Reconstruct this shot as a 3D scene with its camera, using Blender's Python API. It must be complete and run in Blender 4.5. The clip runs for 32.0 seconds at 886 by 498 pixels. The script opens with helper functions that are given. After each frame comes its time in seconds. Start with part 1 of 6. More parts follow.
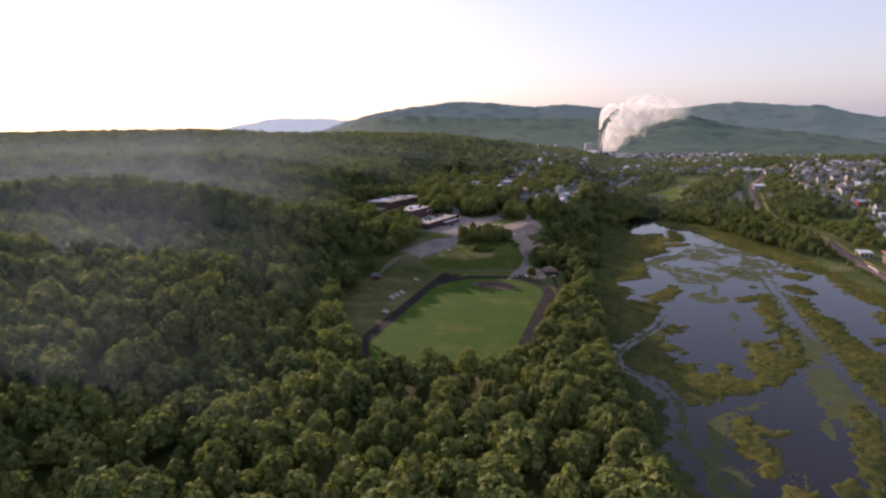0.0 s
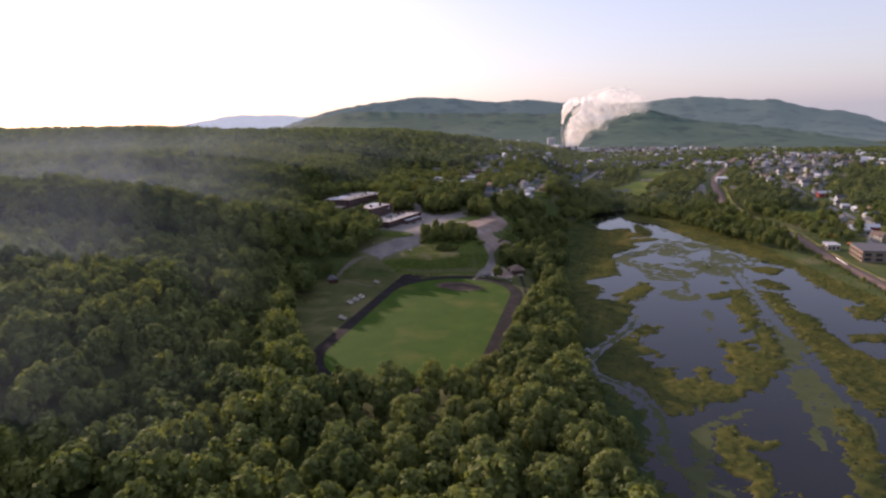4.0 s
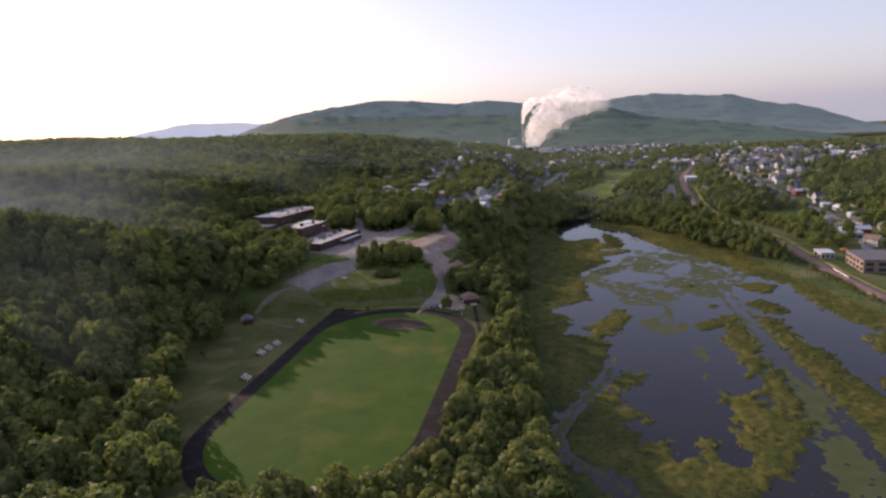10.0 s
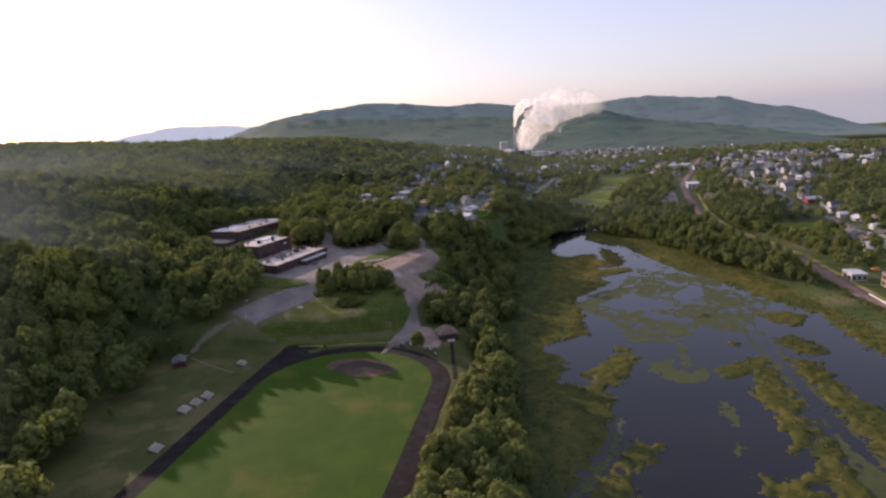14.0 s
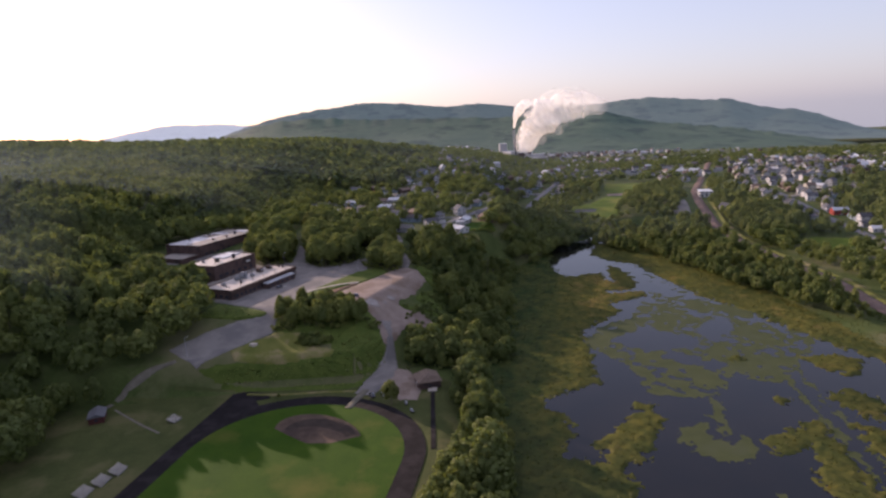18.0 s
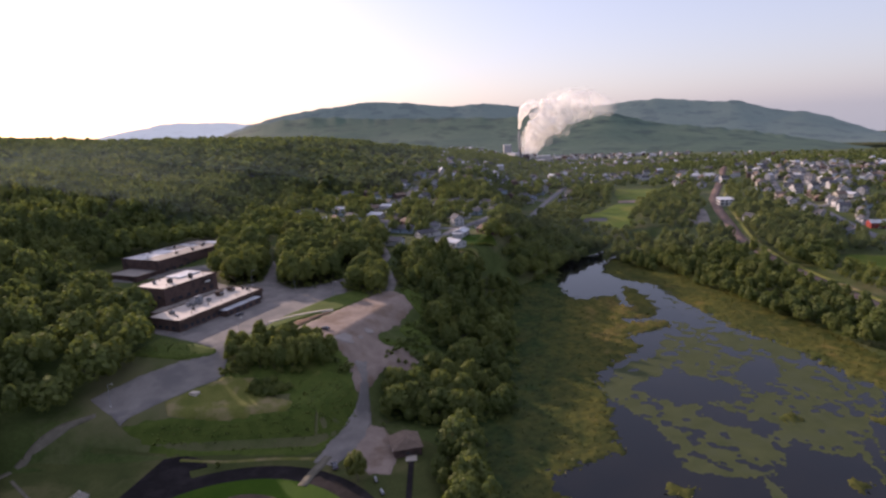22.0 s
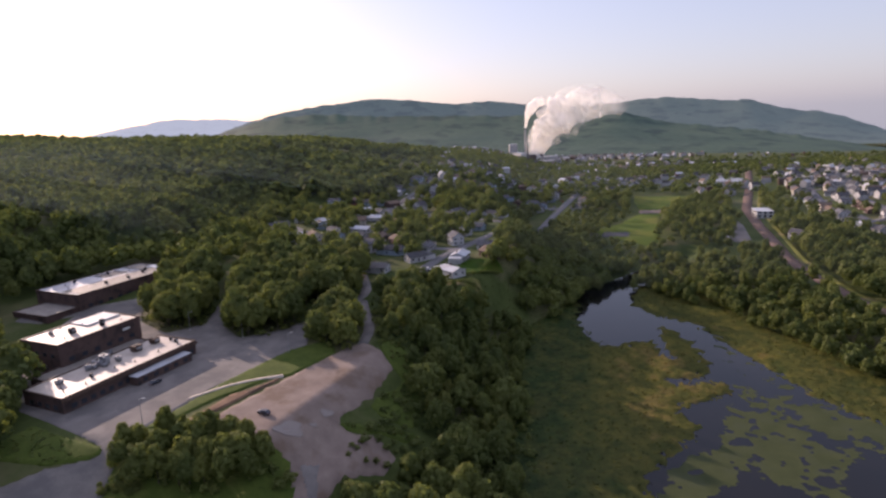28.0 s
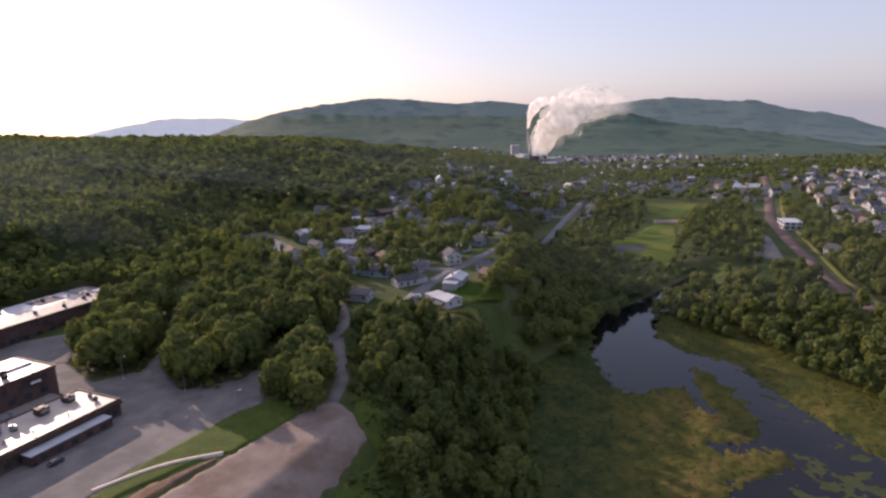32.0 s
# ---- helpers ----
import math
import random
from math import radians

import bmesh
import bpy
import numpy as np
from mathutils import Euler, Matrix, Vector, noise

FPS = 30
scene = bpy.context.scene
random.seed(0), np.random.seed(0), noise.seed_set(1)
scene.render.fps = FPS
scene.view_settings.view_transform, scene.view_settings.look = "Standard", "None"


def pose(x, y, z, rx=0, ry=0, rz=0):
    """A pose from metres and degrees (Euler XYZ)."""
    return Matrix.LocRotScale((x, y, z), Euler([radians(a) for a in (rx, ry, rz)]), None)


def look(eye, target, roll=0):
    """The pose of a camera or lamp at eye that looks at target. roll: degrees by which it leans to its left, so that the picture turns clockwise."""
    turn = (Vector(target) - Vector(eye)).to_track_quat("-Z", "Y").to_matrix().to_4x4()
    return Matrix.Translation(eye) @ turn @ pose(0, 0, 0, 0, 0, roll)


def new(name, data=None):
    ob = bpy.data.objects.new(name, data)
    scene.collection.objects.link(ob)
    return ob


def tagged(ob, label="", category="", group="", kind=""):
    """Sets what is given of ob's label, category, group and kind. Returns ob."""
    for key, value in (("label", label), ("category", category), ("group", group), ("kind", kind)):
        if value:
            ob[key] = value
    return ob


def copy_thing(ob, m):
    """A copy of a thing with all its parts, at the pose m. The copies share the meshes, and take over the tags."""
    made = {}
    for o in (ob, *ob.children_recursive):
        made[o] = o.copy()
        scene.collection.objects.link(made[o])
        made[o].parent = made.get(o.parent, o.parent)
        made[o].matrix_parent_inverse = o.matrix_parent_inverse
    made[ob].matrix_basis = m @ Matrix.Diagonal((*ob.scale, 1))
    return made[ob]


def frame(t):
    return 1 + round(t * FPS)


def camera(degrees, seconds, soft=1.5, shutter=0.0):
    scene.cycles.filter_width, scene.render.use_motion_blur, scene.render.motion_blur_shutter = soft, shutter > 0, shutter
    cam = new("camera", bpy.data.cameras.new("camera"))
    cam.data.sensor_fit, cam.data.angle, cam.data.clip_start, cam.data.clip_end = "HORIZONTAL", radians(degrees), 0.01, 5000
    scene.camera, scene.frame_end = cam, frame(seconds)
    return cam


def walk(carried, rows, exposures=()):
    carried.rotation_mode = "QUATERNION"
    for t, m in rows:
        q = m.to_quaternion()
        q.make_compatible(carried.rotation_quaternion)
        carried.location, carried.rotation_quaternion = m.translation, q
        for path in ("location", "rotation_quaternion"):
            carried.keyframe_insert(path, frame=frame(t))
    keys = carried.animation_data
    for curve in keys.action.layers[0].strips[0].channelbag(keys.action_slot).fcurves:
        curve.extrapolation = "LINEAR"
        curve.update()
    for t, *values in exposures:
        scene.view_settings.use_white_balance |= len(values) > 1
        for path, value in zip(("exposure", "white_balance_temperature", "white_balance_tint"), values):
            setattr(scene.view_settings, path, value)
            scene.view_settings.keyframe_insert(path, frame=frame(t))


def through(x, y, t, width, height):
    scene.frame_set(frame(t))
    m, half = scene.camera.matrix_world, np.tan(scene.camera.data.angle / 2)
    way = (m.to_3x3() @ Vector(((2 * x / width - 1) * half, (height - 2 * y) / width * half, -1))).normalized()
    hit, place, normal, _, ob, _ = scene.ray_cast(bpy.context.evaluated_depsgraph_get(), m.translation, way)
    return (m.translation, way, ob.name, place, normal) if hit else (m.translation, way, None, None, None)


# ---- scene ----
cam = camera(72, 32.0, soft=2.55)
PATH = [
    (0.0, pose(-3.60, 2.40, 119.25, 78.310, 1.600, 5.420)),
    (0.5, pose(-3.70, 4.90, 118.80, 78.325, 1.600, 4.940)),
    (1.0, pose(-3.75, 7.45, 118.38, 78.290, 1.540, 4.450)),
    (1.5, pose(-3.80, 10.15, 118.02, 78.195, 1.440, 3.930)),
    (2.0, pose(-3.85, 13.05, 117.66, 78.090, 1.470, 3.430)),
    (2.5, pose(-3.85, 16.05, 117.36, 78.000, 1.520, 3.080)),
    (3.0, pose(-3.75, 19.30, 117.08, 77.935, 1.610, 2.790)),
    (3.5, pose(-3.60, 22.70, 116.80, 77.890, 1.760, 2.420)),
    (5.5, pose(-0.90, 41.20, 116.30, 77.770, 2.430, 0.890)),
    (6.0, pose(0.55, 46.90, 116.30, 77.732, 2.630, 0.660)),
    (6.5, pose(2.25, 52.95, 116.15, 77.738, 2.794, 0.405)),
    (7.0, pose(3.98, 59.16, 115.96, 77.752, 2.927, 0.132)),
    (8.0, pose(6.86, 72.73, 115.52, 77.811, 3.132, -0.412)),
    (9.0, pose(9.91, 86.91, 115.11, 77.897, 3.281, -0.895)),
    (10.0, pose(12.99, 101.47, 114.75, 77.964, 3.346, -1.441)),
    (11.0, pose(16.07, 116.05, 114.46, 78.021, 3.380, -1.817)),
    (12.0, pose(19.33, 130.63, 114.20, 78.084, 3.396, -1.999)),
    (13.0, pose(22.77, 145.55, 113.98, 78.153, 3.427, -2.061)),
    (14.0, pose(26.17, 160.60, 113.79, 78.176, 3.425, -2.049)),
    (14.5, pose(27.83, 168.09, 113.71, 78.169, 3.450, -2.047)),
    (16.5, pose(33.15, 197.35, 113.89, 78.214, 3.195, -2.080)),
    (17.0, pose(34.13, 204.36, 113.89, 78.213, 3.138, -2.097)),
    (18.0, pose(36.15, 218.26, 113.84, 78.212, 3.004, -2.046)),
    (19.0, pose(38.47, 232.10, 113.73, 78.185, 2.864, -1.920)),
    (20.0, pose(40.85, 245.82, 113.61, 78.199, 2.761, -1.800)),
    (21.0, pose(43.08, 259.22, 113.49, 78.225, 2.706, -1.693)),
    (22.0, pose(45.12, 272.66, 113.48, 78.236, 2.558, -1.562)),
    (23.0, pose(46.70, 286.40, 113.60, 78.191, 2.403, -1.429)),
    (24.0, pose(47.96, 299.97, 113.74, 78.147, 2.330, -1.377)),
    (25.0, pose(49.51, 312.98, 113.87, 78.134, 2.312, -1.273)),
    (25.5, pose(50.37, 319.31, 113.94, 78.142, 2.350, -1.206)),
    (27.5, pose(52.05, 346.28, 114.36, 78.033, 2.238, -1.119)),
    (28.0, pose(52.62, 352.73, 114.51, 78.038, 2.244, -1.127)),
    (29.0, pose(53.82, 365.66, 114.76, 78.042, 2.213, -1.109)),
    (30.0, pose(55.20, 378.72, 114.92, 78.064, 2.207, -1.075)),
    (31.0, pose(56.47, 391.83, 115.10, 78.054, 2.196, -1.061)),
    (32.0, pose(57.48, 404.74, 115.33, 78.008, 2.027, -1.000)),
]
walk(cam, PATH, [(0.0, 1.07, 6500, 35), (12.0, 1.06, 6500, 35), (24.0, 1.0, 6450, 34), (32.0, 0.94, 6450, 34)])

# ---- light: low sun in the west-north-west, hazy sky ----
SUN_AZ = radians(-42)
SUN_EL = radians(16.5)
world = bpy.data.worlds.new("sky")
scene.world = world
world.use_nodes = True
wn = world.node_tree
sky = wn.nodes.new("ShaderNodeTexSky")
sky.sky_type = "NISHITA"
sky.sun_disc = False
sky.sun_elevation = SUN_EL
sky.sun_rotation = SUN_AZ
sky.air_density = 1.0
sky.dust_density = 1.5
sky.ozone_density = 1.5
haze = wn.nodes.new("ShaderNodeMix")
haze.data_type = "RGBA"
at = wn.nodes.new("ShaderNodeTexCoord")
up = wn.nodes.new("ShaderNodeSeparateXYZ")
wn.links.new(at.outputs["Generated"], up.inputs[0])
thin = wn.nodes.new("ShaderNodeMapRange")
thin.interpolation_type = "SMOOTHSTEP"
for socket, value in zip(thin.inputs[1:5], (-0.02, 0.75, 0.72, 0.68)):
    socket.default_value = value
wn.links.new(up.outputs["Z"], thin.inputs[0])
wn.links.new(thin.outputs[0], haze.inputs[0])
above = wn.nodes.new("ShaderNodeMapRange")
above.interpolation_type = "SMOOTHSTEP"
for socket, value in zip(above.inputs[1:5], (0.35, 0.95, 0.0, 1.0)):
    socket.default_value = value
wn.links.new(up.outputs["Z"], above.inputs[0])
veil = wn.nodes.new("ShaderNodeMix")
veil.data_type = "RGBA"
veil.inputs[6].default_value = (1.28, 1.5, 1.72, 1)
veil.inputs[7].default_value = (2.9, 3.25, 3.65, 1)
wn.links.new(above.outputs[0], veil.inputs[0])
wn.links.new(veil.outputs[2], haze.inputs[7])
wn.links.new(sky.outputs[0], haze.inputs[6])
wn.links.new(haze.outputs[2], wn.nodes["Background"].inputs[0])
wn.nodes["Background"].inputs[1].default_value = 0.165
sun_data = bpy.data.lights.new("sun", "SUN")
sun_data.energy = 3.8
sun_data.angle = radians(0.6)
sun_data.color = (1.0, 0.84, 0.62)
sun = new("sun", sun_data)
sun_way = Vector((math.sin(SUN_AZ) * math.cos(SUN_EL), math.cos(SUN_AZ) * math.cos(SUN_EL), math.sin(SUN_EL)))
sun.matrix_world = look(sun_way * 900 + Vector((0, 400, 0)), (0, 400, 0))


# ---- materials ----
def ramp(nt, fac, stops):
    r = nt.nodes.new("ShaderNodeValToRGB")
    el = r.color_ramp.elements
    while len(el) < len(stops):
        el.new(0.5)
    for e, (p, c) in zip(el, stops):
        e.position, e.color = p, (*c, 1)
    nt.links.new(fac, r.inputs[0])
    return r.outputs[0]


def noise_tex(nt, where, scale, detail=5.0, rough=0.6):
    n = nt.nodes.new("ShaderNodeTexNoise")
    n.inputs["Scale"].default_value = scale
    n.inputs["Detail"].default_value = detail
    n.inputs["Roughness"].default_value = rough
    nt.links.new(where, n.inputs["Vector"])
    return n.outputs["Fac"]


def mixed(nt, a, b, fac, mode="MIX"):
    m = nt.nodes.new("ShaderNodeMix")
    m.data_type, m.blend_type = "RGBA", mode
    for sock, v in ((m.inputs[0], fac), (m.inputs[6], a), (m.inputs[7], b)):
        if hasattr(v, "is_linked"):
            nt.links.new(v, sock)
        elif isinstance(v, tuple):
            sock.default_value = (*v, 1)
        else:
            sock.default_value = v
    return m.outputs[2]


def surface(name, lo, hi, scale=0.5, fine=6.0, rough=0.9, bump=0.3, patch=None, patch_scale=0.05, vary=0.0, metal=0.0, spec=0.08, through=0.0, patch_at=(0.5, 0.62)):
    """Two-scale mottled surface: lo..hi by a coarse and a fine noise, patch: a third colour in larger stains."""
    m = bpy.data.materials.new(name)
    m.use_nodes = True
    nt = m.node_tree
    b = nt.nodes["Principled BSDF"]
    geo = nt.nodes.new("ShaderNodeNewGeometry")
    where = geo.outputs["Position"]
    col = ramp(nt, noise_tex(nt, where, scale), [(0.3, lo), (0.7, hi)])
    f = noise_tex(nt, where, fine, 4.0, 0.7)
    col = mixed(nt, col, ramp(nt, f, [(0.25, (0.45, 0.45, 0.45)), (0.75, (1.0, 1.0, 1.0))]), 0.6, "MULTIPLY")
    if patch:
        pf = ramp(nt, noise_tex(nt, where, patch_scale, 6.0), [(patch_at[0], (0, 0, 0)), (patch_at[1], (1, 1, 1))])
        col = mixed(nt, col, patch, pf)
    if vary:
        ob = nt.nodes.new("ShaderNodeObjectInfo")
        v = ramp(nt, ob.outputs["Random"], [(0.0, (1 - vary, 1 - vary, 1 - vary)), (1.0, (1, 1, 1))])
        col = mixed(nt, col, v, 1.0, "MULTIPLY")
    nt.links.new(col, b.inputs["Base Color"])
    b.inputs["Roughness"].default_value = rough
    b.inputs["Metallic"].default_value = metal
    b.inputs["Specular IOR Level"].default_value = spec
    if bump:
        bn = nt.nodes.new("ShaderNodeBump")
        bn.inputs["Strength"].default_value = bump
        bn.inputs["Distance"].default_value = 0.1
        nt.links.new(f, bn.inputs["Height"])
        nt.links.new(bn.outputs[0], b.inputs["Normal"])
    return m


def foliage(name, lo, hi, by="object", through=0.45, warm=(0.125, 0.135, 0.04), mottle=0.0):
    """Leaves: tone by tree and by leaf clump, light passing through."""
    m = bpy.data.materials.new(name)
    m.use_nodes = True
    nt = m.node_tree
    nt.nodes.remove(nt.nodes["Principled BSDF"])
    out = nt.nodes["Material Output"]
    geo = nt.nodes.new("ShaderNodeNewGeometry")
    if by == "object":
        r = nt.nodes.new("ShaderNodeObjectInfo").outputs["Random"]
    else:
        at = nt.nodes.new("ShaderNodeAttribute")
        at.attribute_name = "tone"
        r = at.outputs["Fac"]
    col = ramp(nt, r, [(0.0, lo), (0.45, tuple((p + q) / 2 for p, q in zip(lo, hi))), (0.85, hi), (1.0, warm)])
    isl = ramp(nt, geo.outputs["Random Per Island"], [(0.0, (0.82, 0.84, 0.8)), (1.0, (1.14, 1.12, 1.05))])
    col = mixed(nt, col, isl, 1.0, "MULTIPLY")
    big = ramp(nt, noise_tex(nt, geo.outputs["Position"], 0.02, 3.0), [(0.35, (0.75, 0.8, 0.85)), (0.65, (1.15, 1.1, 1.0))])
    col = mixed(nt, col, big, 0.8, "MULTIPLY")
    if mottle:
        mot = ramp(nt, noise_tex(nt, geo.outputs["Position"], 0.3, 6.0, 0.7), [(0.3, (0.5, 0.55, 0.5)), (0.5, (1.0, 1.0, 1.0)), (0.72, (1.5, 1.4, 1.2))])
        col = mixed(nt, col, mot, mottle, "MULTIPLY")
    d = nt.nodes.new("ShaderNodeBsdfDiffuse")
    t = nt.nodes.new("ShaderNodeBsdfTranslucent")
    g = nt.nodes.new("ShaderNodeBsdfGlossy")
    g.inputs["Roughness"].default_value = 0.55
    g.inputs["Color"].default_value = (0.5, 0.5, 0.45, 1)
    nt.links.new(col, d.inputs["Color"])
    nt.links.new(mixed(nt, col, (1.15, 1.15, 0.8), 1.0, "MULTIPLY"), t.inputs["Color"])
    a = nt.nodes.new("ShaderNodeMixShader")
    a.inputs[0].default_value = through
    nt.links.new(d.outputs[0], a.inputs[1])
    nt.links.new(t.outputs[0], a.inputs[2])
    c = nt.nodes.new("ShaderNodeMixShader")
    c.inputs[0].default_value = 0.02
    nt.links.new(a.outputs[0], c.inputs[1])
    nt.links.new(g.outputs[0], c.inputs[2])
    nt.links.new(c.outputs[0], out.inputs["Surface"])
    return m


M_GROUND = surface("meadow_and_forest_floor", (0.035, 0.055, 0.014), (0.07, 0.09, 0.028), 0.05, 0.8, patch=(0.085, 0.085, 0.04), patch_scale=0.02)
M_GRASS = surface("mown_grass", (0.021, 0.055, 0.003), (0.034, 0.072, 0.0045), 0.09, 1.6, patch=(0.062, 0.07, 0.012), patch_scale=0.04, patch_at=(0.54, 0.72))
M_PARK = surface("park_grass", (0.05, 0.085, 0.009), (0.085, 0.122, 0.016), 0.05, 1.0, patch=(0.1, 0.11, 0.02), patch_scale=0.03)
M_ROUGH = surface("rough_grass", (0.04, 0.053, 0.016), (0.064, 0.073, 0.024), 0.12, 1.2, bump=0.6, patch=(0.075, 0.073, 0.03), patch_scale=0.05)
M_TALL = surface("tall_grass", (0.044, 0.07, 0.013), (0.08, 0.106, 0.022), 0.25, 1.5, bump=0.8)
M_TRACK = surface("cinder_track", (0.01, 0.009, 0.0095), (0.018, 0.0155, 0.0165), 0.3, 3.0, rough=0.95, patch=(0.02, 0.017, 0.018), patch_scale=0.15)
M_DIRT = surface("bare_dirt", (0.06, 0.042, 0.032), (0.12, 0.085, 0.062), 0.2, 2.0, patch=(0.045, 0.032, 0.026), patch_scale=0.12)
M_ASPHALT = surface("old_asphalt", (0.145, 0.133, 0.125), (0.215, 0.198, 0.184), 0.12, 3.0, rough=0.85, patch=(0.108, 0.102, 0.099), patch_scale=0.07)
M_GRAVEL = surface("gravel_lot", (0.175, 0.135, 0.115), (0.265, 0.21, 0.178), 0.14, 3.0, patch=(0.142, 0.104, 0.08), patch_scale=0.09)
M_ROAD = surface("town_asphalt", (0.12, 0.12, 0.125), (0.18, 0.178, 0.185), 0.1, 2.0)
M_RAIL = surface("brown_gravel_bed", (0.12, 0.082, 0.068), (0.19, 0.135, 0.115), 0.2, 2.0)
M_BRICK = surface("dark_brick", (0.085, 0.056, 0.05), (0.13, 0.085, 0.074), 0.4, 5.0, patch=(0.045, 0.034, 0.032), patch_scale=0.2)
M_BRICK_TAN = surface("tan_brick", (0.2, 0.15, 0.115), (0.27, 0.205, 0.16), 0.4, 5.0)
M_ROOF = surface("pale_roof_membrane", (0.36, 0.38, 0.42), (0.48, 0.5, 0.53), 0.15, 2.0, rough=0.42, bump=0.05, spec=0.5, patch=(0.3, 0.29, 0.29), patch_scale=0.1)
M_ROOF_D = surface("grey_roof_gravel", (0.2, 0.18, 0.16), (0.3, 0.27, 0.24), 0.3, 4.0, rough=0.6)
M_METAL = surface("galvanised_metal", (0.26, 0.27, 0.29), (0.38, 0.39, 0.41), 1.0, 8.0, rough=0.45, metal=0.5, bump=0.02)
M_WHITE = surface("white_paint", (0.66, 0.66, 0.64), (0.8, 0.79, 0.77), 0.5, 4.0, rough=0.6, bump=0.05)
M_DARK = surface("dark_steel", (0.025, 0.025, 0.028), (0.045, 0.045, 0.05), 1.0, 6.0, rough=0.5, metal=0.3, bump=0.02)
M_TRUNK = surface("bark", (0.07, 0.055, 0.04), (0.14, 0.115, 0.09), 1.0, 6.0, bump=0.5)
M_LEAF = foliage("leaves_of_tree", (0.086, 0.116, 0.036), (0.146, 0.17, 0.05))
M_WOODS = foliage("leaves_of_woods", (0.086, 0.116, 0.038), (0.144, 0.168, 0.051), by="tone")
M_MARSH = foliage("marsh_sedge", (0.024, 0.044, 0.013), (0.09, 0.088, 0.023), by="tone", through=0.3, warm=(0.13, 0.105, 0.035), mottle=0.85)


def glassy(name, tint, rough):
    m = bpy.data.materials.new(name)
    m.use_nodes = True
    b = m.node_tree.nodes["Principled BSDF"]
    b.inputs["Base Color"].default_value = (*tint, 1)
    b.inputs["Roughness"].default_value = rough
    b.inputs["Specular IOR Level"].default_value = 0.6
    return m


M_GLASS = glassy("window_glass", (0.03, 0.035, 0.045), 0.06)


def water_material():
    m = bpy.data.materials.new("still_water")
    m.use_nodes = True
    nt = m.node_tree
    b = nt.nodes["Principled BSDF"]
    geo = nt.nodes.new("ShaderNodeNewGeometry")
    deep = ramp(nt, noise_tex(nt, geo.outputs["Position"], 0.03, 4.0), [(0.35, (0.0035, 0.004, 0.0055)), (0.7, (0.008, 0.007, 0.007))])
    nt.links.new(deep, b.inputs["Base Color"])
    b.inputs["Roughness"].default_value = 0.06
    b.inputs["IOR"].default_value = 1.33
    b.inputs["Specular IOR Level"].default_value = 0.4
    bn = nt.nodes.new("ShaderNodeBump")
    bn.inputs["Strength"].default_value = 0.05
    bn.inputs["Distance"].default_value = 0.05
    nt.links.new(noise_tex(nt, geo.outputs["Position"], 0.7, 3.0), bn.inputs["Height"])
    nt.links.new(bn.outputs[0], b.inputs["Normal"])
    return m


M_WATER = water_material()
M_PUDDLE = glassy("muddy_rain_water", (0.17, 0.14, 0.12), 0.08)
M_LILY = surface("duckweed_mat", (0.038, 0.05, 0.02), (0.06, 0.07, 0.029), 0.15, 1.5, rough=0.8, patch=(0.044, 0.053, 0.026), patch_scale=0.1)


def vapour(name, cover, back=0.5, tint=(0.95, 0.94, 0.94, 1)):
    """Steam, or sheets imitating mist and haze: white, lit through, thinning out with the attribute "tone" and in
    wisps.
    """
    m = bpy.data.materials.new(name)
    m.use_nodes = True
    nt = m.node_tree
    nt.nodes.remove(nt.nodes["Principled BSDF"])
    geo = nt.nodes.new("ShaderNodeNewGeometry")
    d = nt.nodes.new("ShaderNodeBsdfDiffuse")
    t = nt.nodes.new("ShaderNodeBsdfTranslucent")
    for n in (d, t):
        n.inputs["Color"].default_value = tint
    a = nt.nodes.new("ShaderNodeMixShader")
    a.inputs[0].default_value = back
    nt.links.new(d.outputs[0], a.inputs[1])
    nt.links.new(t.outputs[0], a.inputs[2])
    tr = nt.nodes.new("ShaderNodeBsdfTransparent")
    at = nt.nodes.new("ShaderNodeAttribute")
    at.attribute_name = "tone"
    wisp = ramp(nt, noise_tex(nt, geo.outputs["Position"], 0.03, 6.0), [(0.2, (0.75,) * 3), (0.8, (1.0,) * 3)])
    k = nt.nodes.new("ShaderNodeMath")
    k.operation = "MULTIPLY"
    nt.links.new(at.outputs["Fac"], k.inputs[0])
    k.inputs[1].default_value = cover
    k2 = nt.nodes.new("ShaderNodeMath")
    k2.operation = "MULTIPLY"
    nt.links.new(k.outputs[0], k2.inputs[0])
    nt.links.new(wisp, k2.inputs[1])
    c = nt.nodes.new("ShaderNodeMixShader")
    nt.links.new(k2.outputs[0], c.inputs[0])
    nt.links.new(tr.outputs[0], c.inputs[1])
    nt.links.new(a.outputs[0], c.inputs[2])
    nt.links.new(c.outputs[0], nt.nodes["Material Output"].inputs["Surface"])
    return m


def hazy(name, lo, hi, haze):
    """Wooded mountains kilometres off, a backdrop: bright summer haze is put in as an even glow."""
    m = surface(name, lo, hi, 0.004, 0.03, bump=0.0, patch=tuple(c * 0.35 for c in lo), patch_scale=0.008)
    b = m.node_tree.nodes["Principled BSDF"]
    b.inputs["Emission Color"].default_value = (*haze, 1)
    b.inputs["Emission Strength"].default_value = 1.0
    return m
M_LAWN = surface("dry_lawn", (0.085, 0.1, 0.022), (0.14, 0.14, 0.038), 0.12, 1.6, patch=(0.17, 0.14, 0.07), patch_scale=0.08)
M_DIRT_R = surface("reddish_dirt", (0.14, 0.085, 0.055), (0.24, 0.155, 0.105), 0.3, 2.5, patch=(0.08, 0.055, 0.04), patch_scale=0.15)
